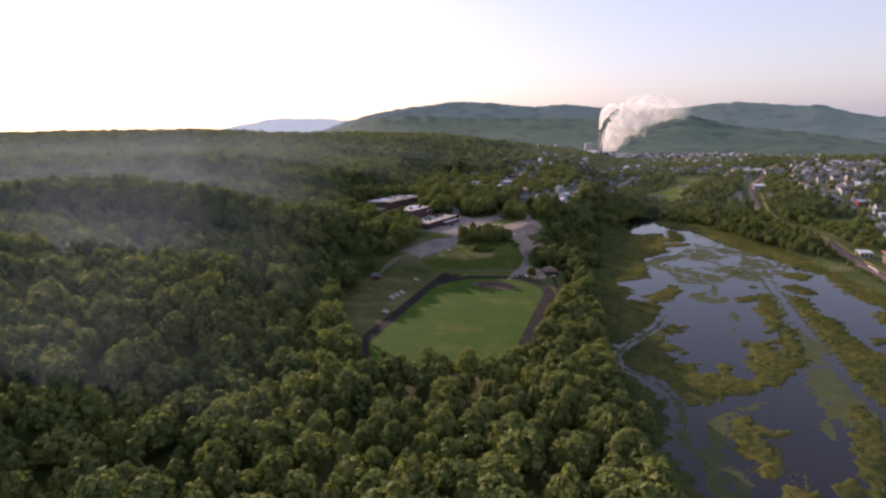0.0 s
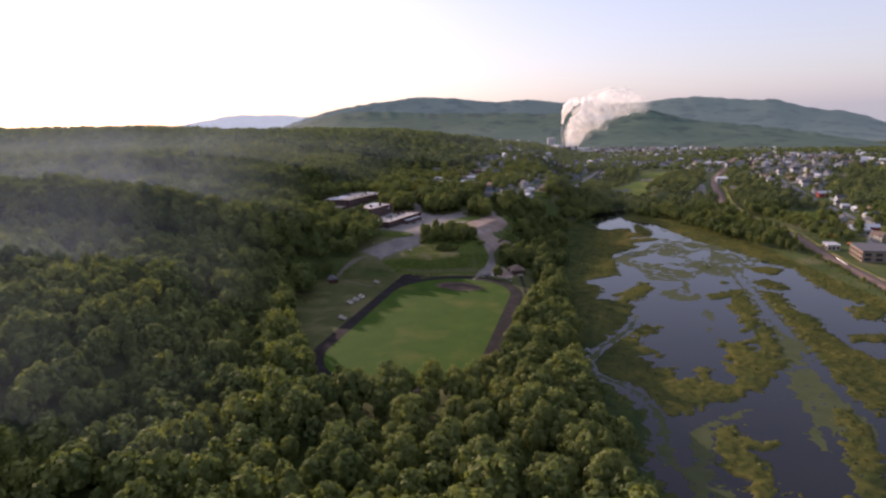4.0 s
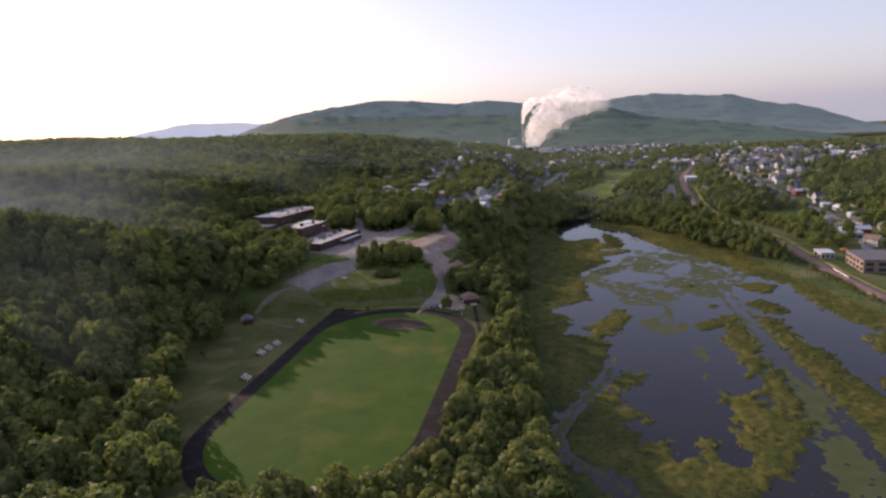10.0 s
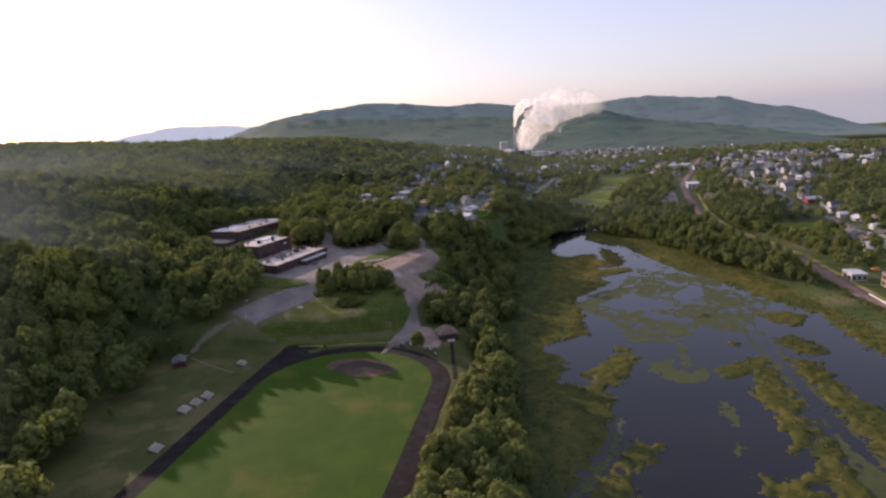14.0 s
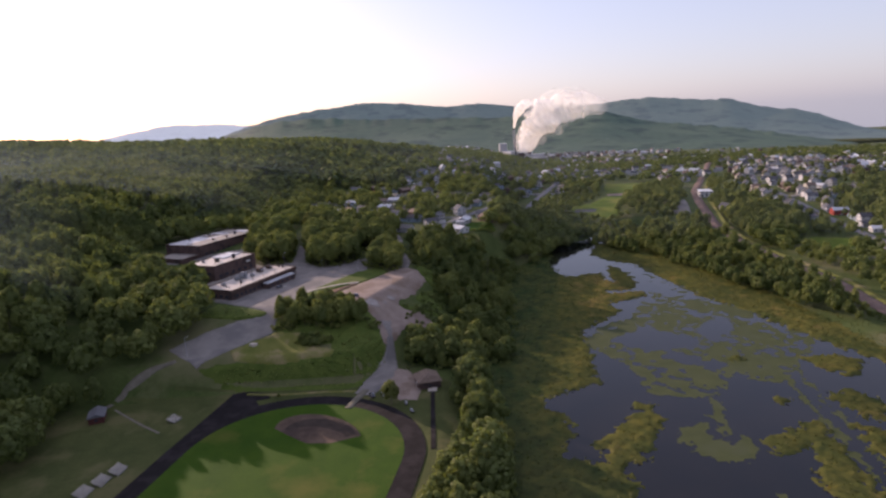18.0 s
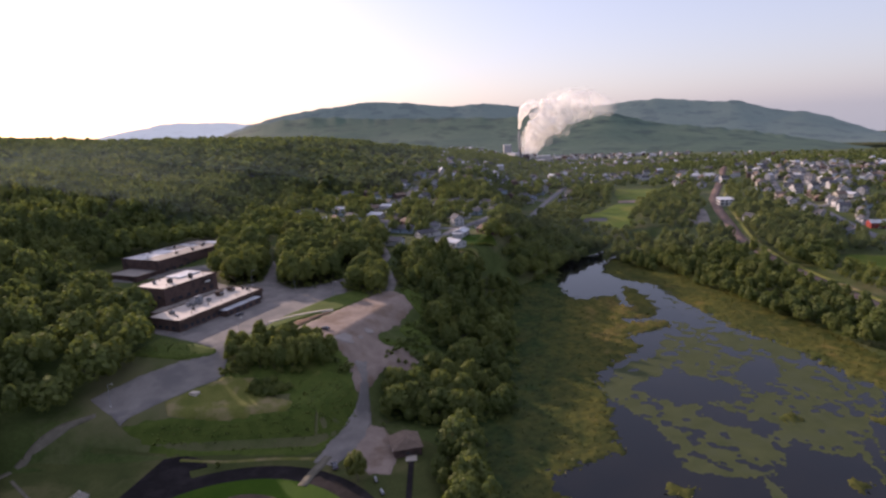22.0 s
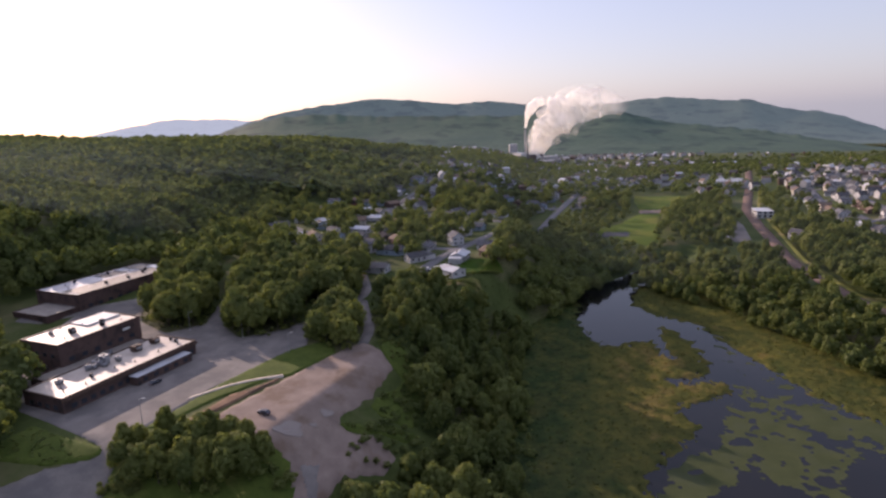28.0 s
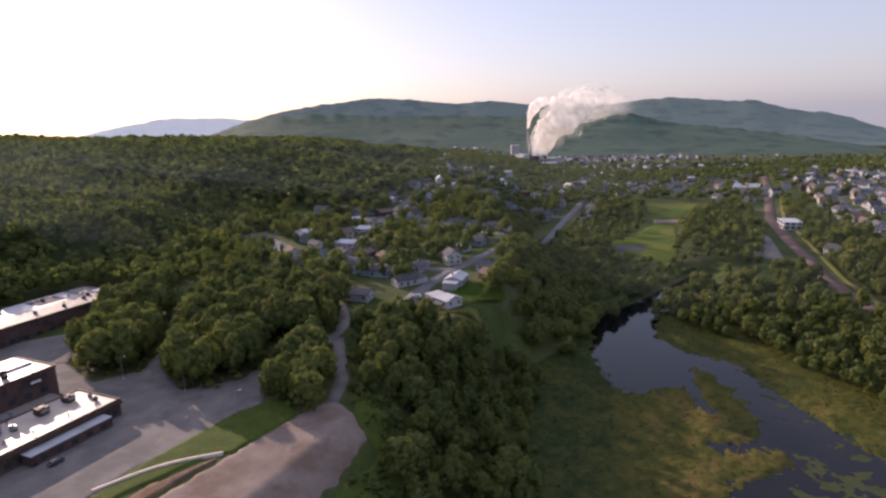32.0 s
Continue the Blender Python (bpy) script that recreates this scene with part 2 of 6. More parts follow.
M_DIRT_D = surface("damp_dirt", (0.03, 0.024, 0.02), (0.055, 0.042, 0.034), 0.3, 2.5)
M_ROOF_SAND = surface("sand_roof_gravel", (0.33, 0.285, 0.24), (0.45, 0.395, 0.34), 0.2, 3.0, rough=0.5, bump=0.1, spec=0.5, patch=(0.3, 0.26, 0.23), patch_scale=0.09)
M_FASCIA = surface("brown_fascia", (0.07, 0.045, 0.035), (0.11, 0.075, 0.06), 0.6, 5.0, rough=0.6, bump=0.05)
M_ROOF_BR = surface("brown_shingle", (0.13, 0.095, 0.075), (0.2, 0.15, 0.12), 0.5, 5.0, rough=0.85)
M_SHINGLE = surface("grey_shingle", (0.085, 0.088, 0.098), (0.145, 0.145, 0.155), 0.4, 5.0, rough=0.85, vary=0.45)
M_SIDING = surface("pale_siding", (0.36, 0.37, 0.385), (0.52, 0.525, 0.535), 0.3, 5.0, rough=0.6, bump=0.05, vary=0.2)
M_SIDING_B = surface("blue_siding", (0.2, 0.27, 0.33), (0.28, 0.35, 0.42), 0.3, 5.0, rough=0.6, bump=0.05)
M_SIDING_Y = surface("cream_siding", (0.37, 0.345, 0.3), (0.48, 0.45, 0.39), 0.3, 5.0, rough=0.6, bump=0.05)
M_RED = surface("red_paint", (0.2, 0.035, 0.028), (0.3, 0.055, 0.04), 0.6, 5.0, rough=0.5, bump=0.03)
M_CAR_D = surface("dark_car_paint", (0.03, 0.035, 0.05), (0.045, 0.05, 0.07), 1.0, 9.0, rough=0.22, bump=0.0, spec=0.6)
M_CAR_W = surface("white_car_paint", (0.68, 0.68, 0.68), (0.78, 0.78, 0.78), 1.0, 9.0, rough=0.22, bump=0.0, spec=0.6)
M_CAR_S = surface("silver_car_paint", (0.35, 0.36, 0.37), (0.45, 0.46, 0.47), 1.0, 9.0, rough=0.25, metal=0.6, bump=0.0)
M_PATH = surface("trodden_earth", (0.1, 0.092, 0.07), (0.16, 0.145, 0.115), 0.3, 2.5)
M_SAND = surface("pale_concrete", (0.38, 0.33, 0.28), (0.5, 0.45, 0.39), 0.5, 5.0)
M_BARN = surface("weathered_barn_red", (0.07, 0.025, 0.022), (0.11, 0.042, 0.036), 0.6, 5.0, rough=0.8)
M_ORANGE = surface("orange_tarp", (0.5, 0.16, 0.04), (0.62, 0.22, 0.06), 0.8, 5.0, rough=0.6)

# ---- lie of the land ----
def step(a, b, v):
    u = np.clip((v - a) / (b - a), 0, 1)
    return u * u * (3 - 2 * u)


def bump(x, y, cx, cy, sx, sy):
    return np.exp(-((x - cx) / sx) ** 2 - ((y - cy) / sy) ** 2)


CREEK = [(165, 730), (180, 755), (205, 782), (230, 806), (246, 822)]


def land(x, y):
    """Height of the ground at x, y (numpy arrays), pond level being 0."""
    x, y = np.asarray(x, float), np.asarray(y, float)
    field = 2.0
    # school terrace above the sports field, falling off to the marsh
    e = np.maximum(0, x)
    foot = 472 + 0.9 * e - 0.1 * np.maximum(0, -x - 40)
    brow = foot + 11 + 1.2 * e
    rise = 0.5 * step(foot, brow, y) + 0.5 * step(brow - 4, brow + 44, y)
    edge = 42 + 62 * step(620, 740, y)
    fall = 1 - step(edge, edge + 42, x)
    terrace = (25 + 7 * step(600, 720, y)) * rise * fall
    # shore: from the field down to the pond's edge
    shore = field * (1 - step(36, 48, x)) * (1 - rise)
    # forest hills to the west
    w = np.maximum(0, -x - 115 - 0.12 * np.maximum(0, 330 - y) - 55 * step(590, 640, y) * (1 - step(725, 800, y)))
    west = 19 * step(0, 60, w) * (1 - 0.6 * np.exp(-((y - 565) / 85) ** 2)) + 22 * step(40, 230, w) + 7 * bump(x, y, -350, 600, 170, 240) + 10 * step(200, 700, w)
    # long wooded ridge behind, running down to the valley town
    west_top = np.interp(x, (-1500, -900, -660, -600, -530, -400, -255, -130, 0, 130, 260), (110, 107, 103, 98, 92, 89, 85, 80, 62, 44, 26))
    east_top = np.maximum(0, 39 - 40 * step(100, 420, x))
    toward = step(60, 220, x)
    back = step(880, 1250, y) * (1 - toward) + step(880, 1500, y) * toward
    crest = west_top * (1 - 0.5 * step(1320, 2100, y)) * (1 - toward) + east_top * (1 - 0.3 * step(1700, 2600, y)) * toward
    base = np.maximum(terrace, 0) + shore + west
    ridge = crest * back
    z = np.maximum(base * (1 - (0.97 - 0.22 * toward) * back), 0) + ridge
    # valley floor beyond the pond
    far = step(740, 900, y) * step(100, 200, x)
    z = z + far * 10 * (1 - step(1000, 1700, y))
    z = z - 22 * step(1500, 2200, y) * step(500, 1500, x)
    z = z - 14 * step(1300, 1900, y) * step(150, 350, x)
    z = z - 70 * step(2250, 2900, y)
    # east bank with houses
    z = z + step(232, 262, x) * 1.6 + 14 * step(330, 700, x) * step(300, 900, y) * (1 - step(1200, 1700, y))
    # creek coming in from the north
    d = np.full(z.shape, 1e9)
    for (a, b), (c, f) in zip(CREEK[:-1], CREEK[1:]):
        t = np.clip(((x - a) * (c - a) + (y - b) * (f - b)) / ((c - a) ** 2 + (f - b) ** 2), 0, 1)
        d = np.minimum(d, np.hypot(x - a - t * (c - a), y - b - t * (f - b)))
    z = z * step(5, 16, d) - 0.9 * (1 - step(4, 8, d))
    # bed of the pond
    bed = step(43, 53, x) * (1 - step(225, 250, x)) * (1 - step(730, 770, y)) * (1 - rise * fall)
    z = z - 0.9 * bed
    return z


# ---- building helpers ----
def mesh_of(name, verts, faces, material, tone=None, smooth=False):
    """One mesh from numpy arrays: verts (n, 3) and faces (m, 3 or 4)."""
    verts, faces = np.asarray(verts, np.float32), np.asarray(faces, np.int32)
    me = bpy.data.meshes.new(name)
    k = faces.shape[1]
    me.vertices.add(len(verts))
    me.vertices.foreach_set("co", verts.ravel())
    me.loops.add(faces.size)
    me.loops.foreach_set("vertex_index", faces.ravel())
    me.polygons.add(len(faces))
    me.polygons.foreach_set("loop_start", np.arange(0, faces.size, k, dtype=np.int32))
    me.polygons.foreach_set("use_smooth", np.full(len(faces), smooth, bool))
    me.update(calc_edges=True)
    if tone is not None:
        me.attributes.new("tone", "FLOAT", "POINT").data.foreach_set("value", np.asarray(tone, np.float32))
    for m in material if isinstance(material, (list, tuple)) else [material]:
        me.materials.append(m)
    return me


def part(name, bm, material, parent, label=""):
    """Links a bmesh as one mesh object under a thing or a part."""
    me = bpy.data.meshes.new(name)
    bm.to_mesh(me)
    bm.free()
    me.materials.append(material)
    ob = new(name, me)
    ob.parent = parent
    if label:
        tagged(ob, label)
    return ob


def share(name, me, parent, m):
    ob = new(name, me)
    ob.parent = parent
    ob.matrix_local = m
    return ob


def thing(name, label, category, m, group="", kind=""):
    ob = new(name)
    ob.matrix_world = m
    return tagged(ob, label, category, group, kind)


def box(bm, x, y, z, sx, sy, sz, bevel=0.0, turn=0.0):
    """A box of size sx, sy, sz standing on z with its centre at x, y."""
    r = bmesh.ops.create_cube(bm, size=1.0, matrix=pose(x, y, z + sz / 2, 0, 0, turn) @ Matrix.Diagonal((sx, sy, sz, 1)))
    if bevel:
        ed = list({e for v in r["verts"] for e in v.link_edges})
        bmesh.ops.bevel(bm, geom=ed, offset=bevel, segments=1, affect="EDGES")
    return bm


def tube(bm, x, y, z, r0, r1, h, seg=10):
    bmesh.ops.create_cone(bm, cap_ends=True, segments=seg, radius1=r0, radius2=r1, depth=h, matrix=pose(x, y, z + h / 2))
    return bm


def grid(x0, x1, nx, y0, y1, ny):
    xs, ys = np.meshgrid(np.linspace(x0, x1, nx), np.linspace(y0, y1, ny))
    i = np.arange(nx * ny).reshape(ny, nx)
    q = np.stack([i[:-1, :-1], i[:-1, 1:], i[1:, 1:], i[1:, :-1]], -1).reshape(-1, 4)
    return xs.ravel(), ys.ravel(), q


def waves(x, y, size, seed=0):
    """Smooth pseudo-noise in -1..1 on numpy arrays."""
    rng = np.random.RandomState(seed)
    v = 0
    for k in range(7):
        a, p = rng.rand() * 6.28, rng.rand() * 6.28
        f = 6.28 / size * (0.6 + 1.3 * rng.rand())
        v = v + np.sin((x * math.cos(a) + y * math.sin(a)) * f + p + 1.5 * np.sin((y * math.cos(a) - x * math.sin(a)) * f * 0.7))
    return v / 4.5


def inside(x, y, poly):
    """Signed distance to a polygon, positive inside."""
    px, py = np.array(poly, float).T
    qx, qy = np.roll(px, -1), np.roll(py, -1)
    d, odd = np.full(np.shape(x), 1e9), np.zeros(np.shape(x), bool)
    for a, b, c, e in zip(px, py, qx, qy):
        t = np.clip(((x - a) * (c - a) + (y - b) * (e - b)) / ((c - a) ** 2 + (e - b) ** 2 + 1e-9), 0, 1)
        d = np.minimum(d, np.hypot(x - a - t * (c - a), y - b - t * (e - b)))
        odd ^= ((b > y) != (e > y)) & (x < (c - a) * (y - b) / (e - b + 1e-12) + a)
    return np.where(odd, d, -d)


def draped(name, poly, material, lift=0.06, cell=2.0, ragged=0.8, label="", category="", kind="structure"):
    """A sheet of another surface laid over the land inside a polygon, with a skirt into the ground."""
    px, py = np.array(poly, float).T
    nx, ny = int((px.max() - px.min() + 8) / cell) + 2, int((py.max() - py.min() + 8) / cell) + 2
    x, y, q = grid(px.min() - 4, px.max() + 4, nx, py.min() - 4, py.max() + 4, ny)
    def depth(x, y):
        return inside(x, y, poly) + ragged * waves(x, y, 9.0, len(name))

    s = depth(x, y)
    q = q[(s[q] > 0).any(1)]
    # draw the border vertices onto the edge
    for _ in range(2):
        gx, gy = (depth(x + 0.1, y) - s) / 0.1, (depth(x, y + 0.1) - s) / 0.1
        g = np.maximum(gx * gx + gy * gy, 0.2)
        out = s < 0
        x, y = np.where(out, x - s * gx / g, x), np.where(out, y - s * gy / g, y)
        s2 = depth(x, y)
        s = np.where(out, np.minimum(s2, -1e-6), s)
    z = land(x, y) + np.where(s > 0, lift, -0.1)
    used = np.unique(q)
    back = np.zeros(len(x), int)
    back[used] = np.arange(len(used))
    ob = new(name, mesh_of(name, np.stack([x, y, z], 1)[used], back[q], material, smooth=True))
    return tagged(ob, label, category, "", kind)


def strip(name, pts, width, material, lift=0.08, label="", category="", kind="structure"):
    """A road or path along a polyline, following the land."""
    p = np.array(pts, float)
    seg = np.r_[0, np.cumsum(np.hypot(*np.diff(p, axis=0).T))]
    s = np.arange(0, seg[-1], 3.0)
    x, y = np.interp(s, seg, p[:, 0]), np.interp(s, seg, p[:, 1])
    for _ in range(4):
        x[1:-1], y[1:-1] = (x[:-2] + 2 * x[1:-1] + x[2:]) / 4, (y[:-2] + 2 * y[1:-1] + y[2:]) / 4
    dx, dy = np.gradient(x), np.gradient(y)
    n = np.hypot(dx, dy)
    nx, ny = -dy / n, dx / n
    rows = []
    for k, (o, up) in enumerate(((-0.54, -0.3), (-0.5, lift), (0.0, lift + 0.05), (0.5, lift), (0.54, -0.3))):
        w = width * (1 + 0.06 * waves(x, y, 14, k))
        ax, ay = x + nx * o * w, y + ny * o * w
        rows.append(np.stack([ax, ay, land(ax, ay) + up], 1))
    v = np.concatenate(rows)
    m = len(s)
    f = [(k * m + i, k * m + i + 1, (k + 1) * m + i + 1, (k + 1) * m + i) for k in range(4) for i in range(m - 1)]
    ob = new(name, mesh_of(name, v, f, material, smooth=True))
    return tagged(ob, label, category, "", kind)


# ---- ground: one sheet, finer near the flight ----
def axis_steps(a, b, near0, near1, fine, coarse):
    v, out = a, []
    while v < b:
        out.append(v)
        v += fine if near0 <= v <= near1 else coarse
    return np.array(out + [b])


gx = axis_steps(-4200, 4200, -260, 420, 4.0, 60.0)
gy = axis_steps(-500, 5000, 120, 1000, 4.0, 60.0)
xs, ys = np.meshgrid(gx, gy)
gi = np.arange(xs.size).reshape(xs.shape)
gq = np.stack([gi[:-1, :-1], gi[:-1, 1:], gi[1:, 1:], gi[1:, :-1]], -1).reshape(-1, 4)
gz = land(xs.ravel(), ys.ravel())
tagged(new("ground", mesh_of("ground", np.stack([xs.ravel(), ys.ravel(), gz], 1), gq, M_GROUND, smooth=True)), "dark green forest floor and rough grass rolling down to a valley", "ground", "", "structure")

# ---- mountains far behind the town ----
MID = Vector((38, 226, 114))


def mountains(name, az, el, dist, depth, foot, material, seed, label):
    a = np.linspace(az[0], az[-1], 260)
    top = np.interp(a, az, el)
    for _ in range(14):
        top[1:-1] = (top[:-2] + 2 * top[1:-1] + top[2:]) / 4
    rows = 16
    v = []
    for k in range(rows):
        f = k / (rows - 1)
        r = dist - depth * (1 - f) + 25 * waves(a * 9, a * 0 + k * 30, 200, seed) * math.sin(f * 3.14)
        crest = MID.z + np.tan(np.radians(top)) * dist + (5 * waves(a * 30, a * 0, 60, seed + 1) + 2.2 * waves(a * 80, a * 0, 30, seed + 2)) * f ** 8
        z = foot + (crest - foot) * (f ** 1.25) + 2 * waves(a * 12, a * 0 + k * 40, 160, seed + 3) * math.sin(f * 3.14)
        v.append(np.stack([MID.x + r * np.sin(np.radians(a)), MID.y + r * np.cos(np.radians(a)), z], 1))
    n = len(a)
    i = np.arange(rows * n).reshape(rows, n)
    q = np.stack([i[:-1, :-1], i[:-1, 1:], i[1:, 1:], i[1:, :-1]], -1).reshape(-1, 4)
    tagged(new(name, mesh_of(name, np.concatenate(v), q, material, smooth=True)), label, "mountains", "", "structure")


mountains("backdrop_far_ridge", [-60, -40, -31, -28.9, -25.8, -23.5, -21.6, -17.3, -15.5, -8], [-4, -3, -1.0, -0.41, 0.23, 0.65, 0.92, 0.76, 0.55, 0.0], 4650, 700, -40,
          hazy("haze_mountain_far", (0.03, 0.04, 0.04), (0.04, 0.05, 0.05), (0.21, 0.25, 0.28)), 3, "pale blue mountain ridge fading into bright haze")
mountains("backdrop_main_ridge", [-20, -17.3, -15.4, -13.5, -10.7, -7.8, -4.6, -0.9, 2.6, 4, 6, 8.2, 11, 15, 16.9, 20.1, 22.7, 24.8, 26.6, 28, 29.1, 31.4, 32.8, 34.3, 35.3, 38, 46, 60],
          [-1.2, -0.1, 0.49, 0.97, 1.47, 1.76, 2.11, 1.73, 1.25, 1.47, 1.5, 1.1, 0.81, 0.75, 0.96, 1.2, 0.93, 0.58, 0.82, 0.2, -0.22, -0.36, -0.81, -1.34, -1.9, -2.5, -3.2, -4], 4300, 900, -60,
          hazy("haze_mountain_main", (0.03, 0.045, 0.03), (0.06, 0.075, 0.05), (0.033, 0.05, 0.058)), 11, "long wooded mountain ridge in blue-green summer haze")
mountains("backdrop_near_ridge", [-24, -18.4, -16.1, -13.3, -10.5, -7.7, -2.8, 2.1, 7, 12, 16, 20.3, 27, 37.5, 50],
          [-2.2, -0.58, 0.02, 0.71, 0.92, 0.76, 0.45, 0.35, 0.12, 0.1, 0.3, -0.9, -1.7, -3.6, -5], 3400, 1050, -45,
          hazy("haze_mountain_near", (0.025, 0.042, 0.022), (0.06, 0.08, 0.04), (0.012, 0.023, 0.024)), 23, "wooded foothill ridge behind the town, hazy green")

# ---- pond, marsh and duckweed ----
x, y, q = grid(30, 262, 30, -480, 860, 120)
water = new("water", mesh_of("water", np.stack([x, y, 0 * x], 1), q, M_WATER, smooth=True))
tagged(water, "still dark pond water mirroring the bright sky", "water", "", "structure")

WEST_SHORE = [(60, 150), (59, 187), (57, 203), (54, 211), (60, 228), (64, 252), (60, 268), (54, 281), (50, 293), (54, 317), (64, 327), (83, 354), (96, 383), (97, 398), (78, 406), (87, 428), (77, 450),
              (106, 462), (112, 500), (116, 528), (146, 556), (143, 572), (151, 577), (160, 577), (170, 583), (174, 591), (166, 595), (152, 592), (148, 600), (160, 599), (172, 604), (177, 626), (178, 647), (174, 667), (168, 652), (165, 637), (162, 620), (157, 624), (161, 645), (152, 644), (139, 639), (131, 648), (130, 670), (131, 691), (140, 715), (95, 720), (30, 700), (30, 150)]
EAST_SHORE = [(270, 150), (270, 760), (250, 765), (186, 745), (171, 705), (179, 681), (192, 671), (196, 634), (200, 600), (204, 572), (214, 551), (218, 525), (227, 490), (234, 464), (227, 432), (225, 402), (229, 385), (236, 368), (262, 330), (262, 150)]
NORTH_BANK = [(188, 742), (215, 765), (240, 795), (262, 820), (262, 740), (200, 700)]
BIG_ISLAND = [(60, 318), (73, 334), (83, 343), (92, 353), (101, 350), (96, 341), (85, 335), (83, 323), (91, 313), (88, 308), (80, 310), (80, 298), (90, 292), (89, 282), (95, 282), (103, 295), (106, 290), (101, 279), (108, 274), (115, 282),
              (113, 293), (121, 306), (133, 316), (136, 310), (147, 337), (160, 358), (156, 342), (147, 319), (140, 300), (129, 280), (120, 270), (105, 261), (92, 257), (82, 250), (73, 249), (71, 259), (69, 276), (59, 283), (54, 290), (55, 304)]
ISLANDS = [
    [(147, 409), (150, 397), (163, 404), (151, 380), (151, 365), (142, 339), (152, 346), (166, 375), (169, 394), (175, 419), (164, 414)],
    [(124, 331), (128, 323), (140, 329), (135, 313), (125, 297), (116, 289), (114, 295), (122, 309), (122, 320)],
    [(161, 358), (154, 331), (149, 312), (140, 293), (130, 286), (125, 289), (138, 310), (143, 326)],
    [(185, 415), (194, 407), (187, 376), (191, 357), (184, 338), (183, 314), (186, 300), (210, 290), (200, 262), (176, 262), (152, 246), (152, 265), (157, 288), (165, 323), (169, 344), (174, 369), (180, 398)],
    [(217, 376), (236, 379), (236, 369), (222, 353), (211, 356)],
    [(191, 332), (210, 332), (204, 320), (189, 323)],
    [(91, 412), (106, 427), (120, 438), (120, 426), (107, 404), (97, 397), (92, 401)],
    [(190, 438), (202, 440), (207, 429), (206, 416), (195, 416), (191, 425)],
    [(204, 476), (217, 476), (226, 468), (214, 452), (204, 463)],
    [(210, 310), (240, 310), (262, 290), (262, 180), (190, 180), (200, 262)],
    [(87, 236), (96, 241), (95, 229), (105, 226), (95, 221), (93, 209), (89, 196), (79, 197), (84, 203), (79, 212), (82, 224)],
    [(140, 253), (144, 250), (139, 227), (115, 180), (108, 178), (116, 203), (125, 222)],
    [(86, 190), (96, 195), (90, 176), (82, 178)],
    [(104, 194), (113, 196), (109, 182), (103, 184)],
    [(172, 478), (176, 481), (179, 477), (175, 474)],
    [(112, 437), (116, 440), (119, 436), (115, 433)],
    [(168, 436), (172, 439), (174, 434), (170, 432)],
]


def marsh_depth(x, y):
    s = np.maximum(inside(x, y, WEST_SHORE), inside(x, y, EAST_SHORE))
    s = np.maximum(s, inside(x, y, NORTH_BANK))
    s = np.maximum(s, inside(x, y, BIG_ISLAND))
    for p in ISLANDS:
        s = np.maximum(s, inside(x, y, p))
    return s


CHANNEL = [(98, 378), (84, 347), (64, 322), (53, 304), (53, 288), (60, 279), (68, 268), (70, 250), (68, 236), (64, 222), (66, 190), (70, 140)]


def along(x, y, line):
    """Distance to a polyline."""
    d = np.full(np.shape(x), 1e9)
    for (a, b), (c, e) in zip(line[:-1], line[1:]):
        t = np.clip(((x - a) * (c - a) + (y - b) * (e - b)) / ((c - a) ** 2 + (e - b) ** 2), 0, 1)
        d = np.minimum(d, np.hypot(x - a - t * (c - a), y - b - t * (e - b)))
    return d


x, y, q = grid(34, 262, 228, 150, 770, 620)
ms = marsh_depth(x, y) + 2.6 * waves(x, y, 13, 5) + 1.8 * waves(x, y, 5, 6) + 0.7 * waves(x, y, 2.6, 7) + 0.8
ms = ms - 4.0 * step(0.5, 0.85, waves(x, y, 15, 42)) * step(72, 84, x) * (1 - step(420, 440, y))
ms = np.minimum(ms, along(x, y, CHANNEL) - 2.5 - 0.8 * waves(x, y, 9, 9))
hum = 0.5 + 0.5 * waves(x, y, 7, 8)
mz = np.where(ms > 0.3, 0.18 + 0.75 * np.clip(ms / 4, 0, 1) * (0.3 + 0.7 * hum), -0.3)
keep = (ms[q] > -0.4).any(1) & (land(x, y)[q] < 0.9).any(1)
used = np.unique(q[keep])
back = np.zeros(len(x), int)
back[used] = np.arange(len(used))
# west side toned down: deep green meadow plus tree-band shade put into the colour
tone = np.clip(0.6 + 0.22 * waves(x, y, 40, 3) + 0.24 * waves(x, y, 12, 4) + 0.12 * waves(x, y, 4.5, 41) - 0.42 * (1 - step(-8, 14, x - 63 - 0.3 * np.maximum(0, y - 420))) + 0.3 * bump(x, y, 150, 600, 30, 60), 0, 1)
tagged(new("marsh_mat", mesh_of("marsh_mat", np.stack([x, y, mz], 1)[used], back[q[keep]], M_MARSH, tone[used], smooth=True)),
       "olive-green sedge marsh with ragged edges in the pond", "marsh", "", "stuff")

# tufts of sedge standing on the mats
rng = np.random.RandomState(4)
pick = rng.choice(np.nonzero((ms > 0.6) & (x > 45))[0], 22000)
tx, ty = x[pick] + rng.randn(len(pick)) * 0.6, y[pick] + rng.randn(len(pick)) * 0.6
tz = np.maximum(mz[pick], land(tx, ty)) - 0.1
th, tw, ta = 0.2 + 0.5 * rng.rand(len(pick)), 0.3 + 0.5 * rng.rand(len(pick)), rng.rand(len(pick)) * 6.28
tv = np.empty((len(pick), 3, 3))
tv[:, 0] = np.stack([tx - tw * np.cos(ta), ty - tw * np.sin(ta), tz], 1)
tv[:, 1] = np.stack([tx + tw * np.cos(ta), ty + tw * np.sin(ta), tz], 1)
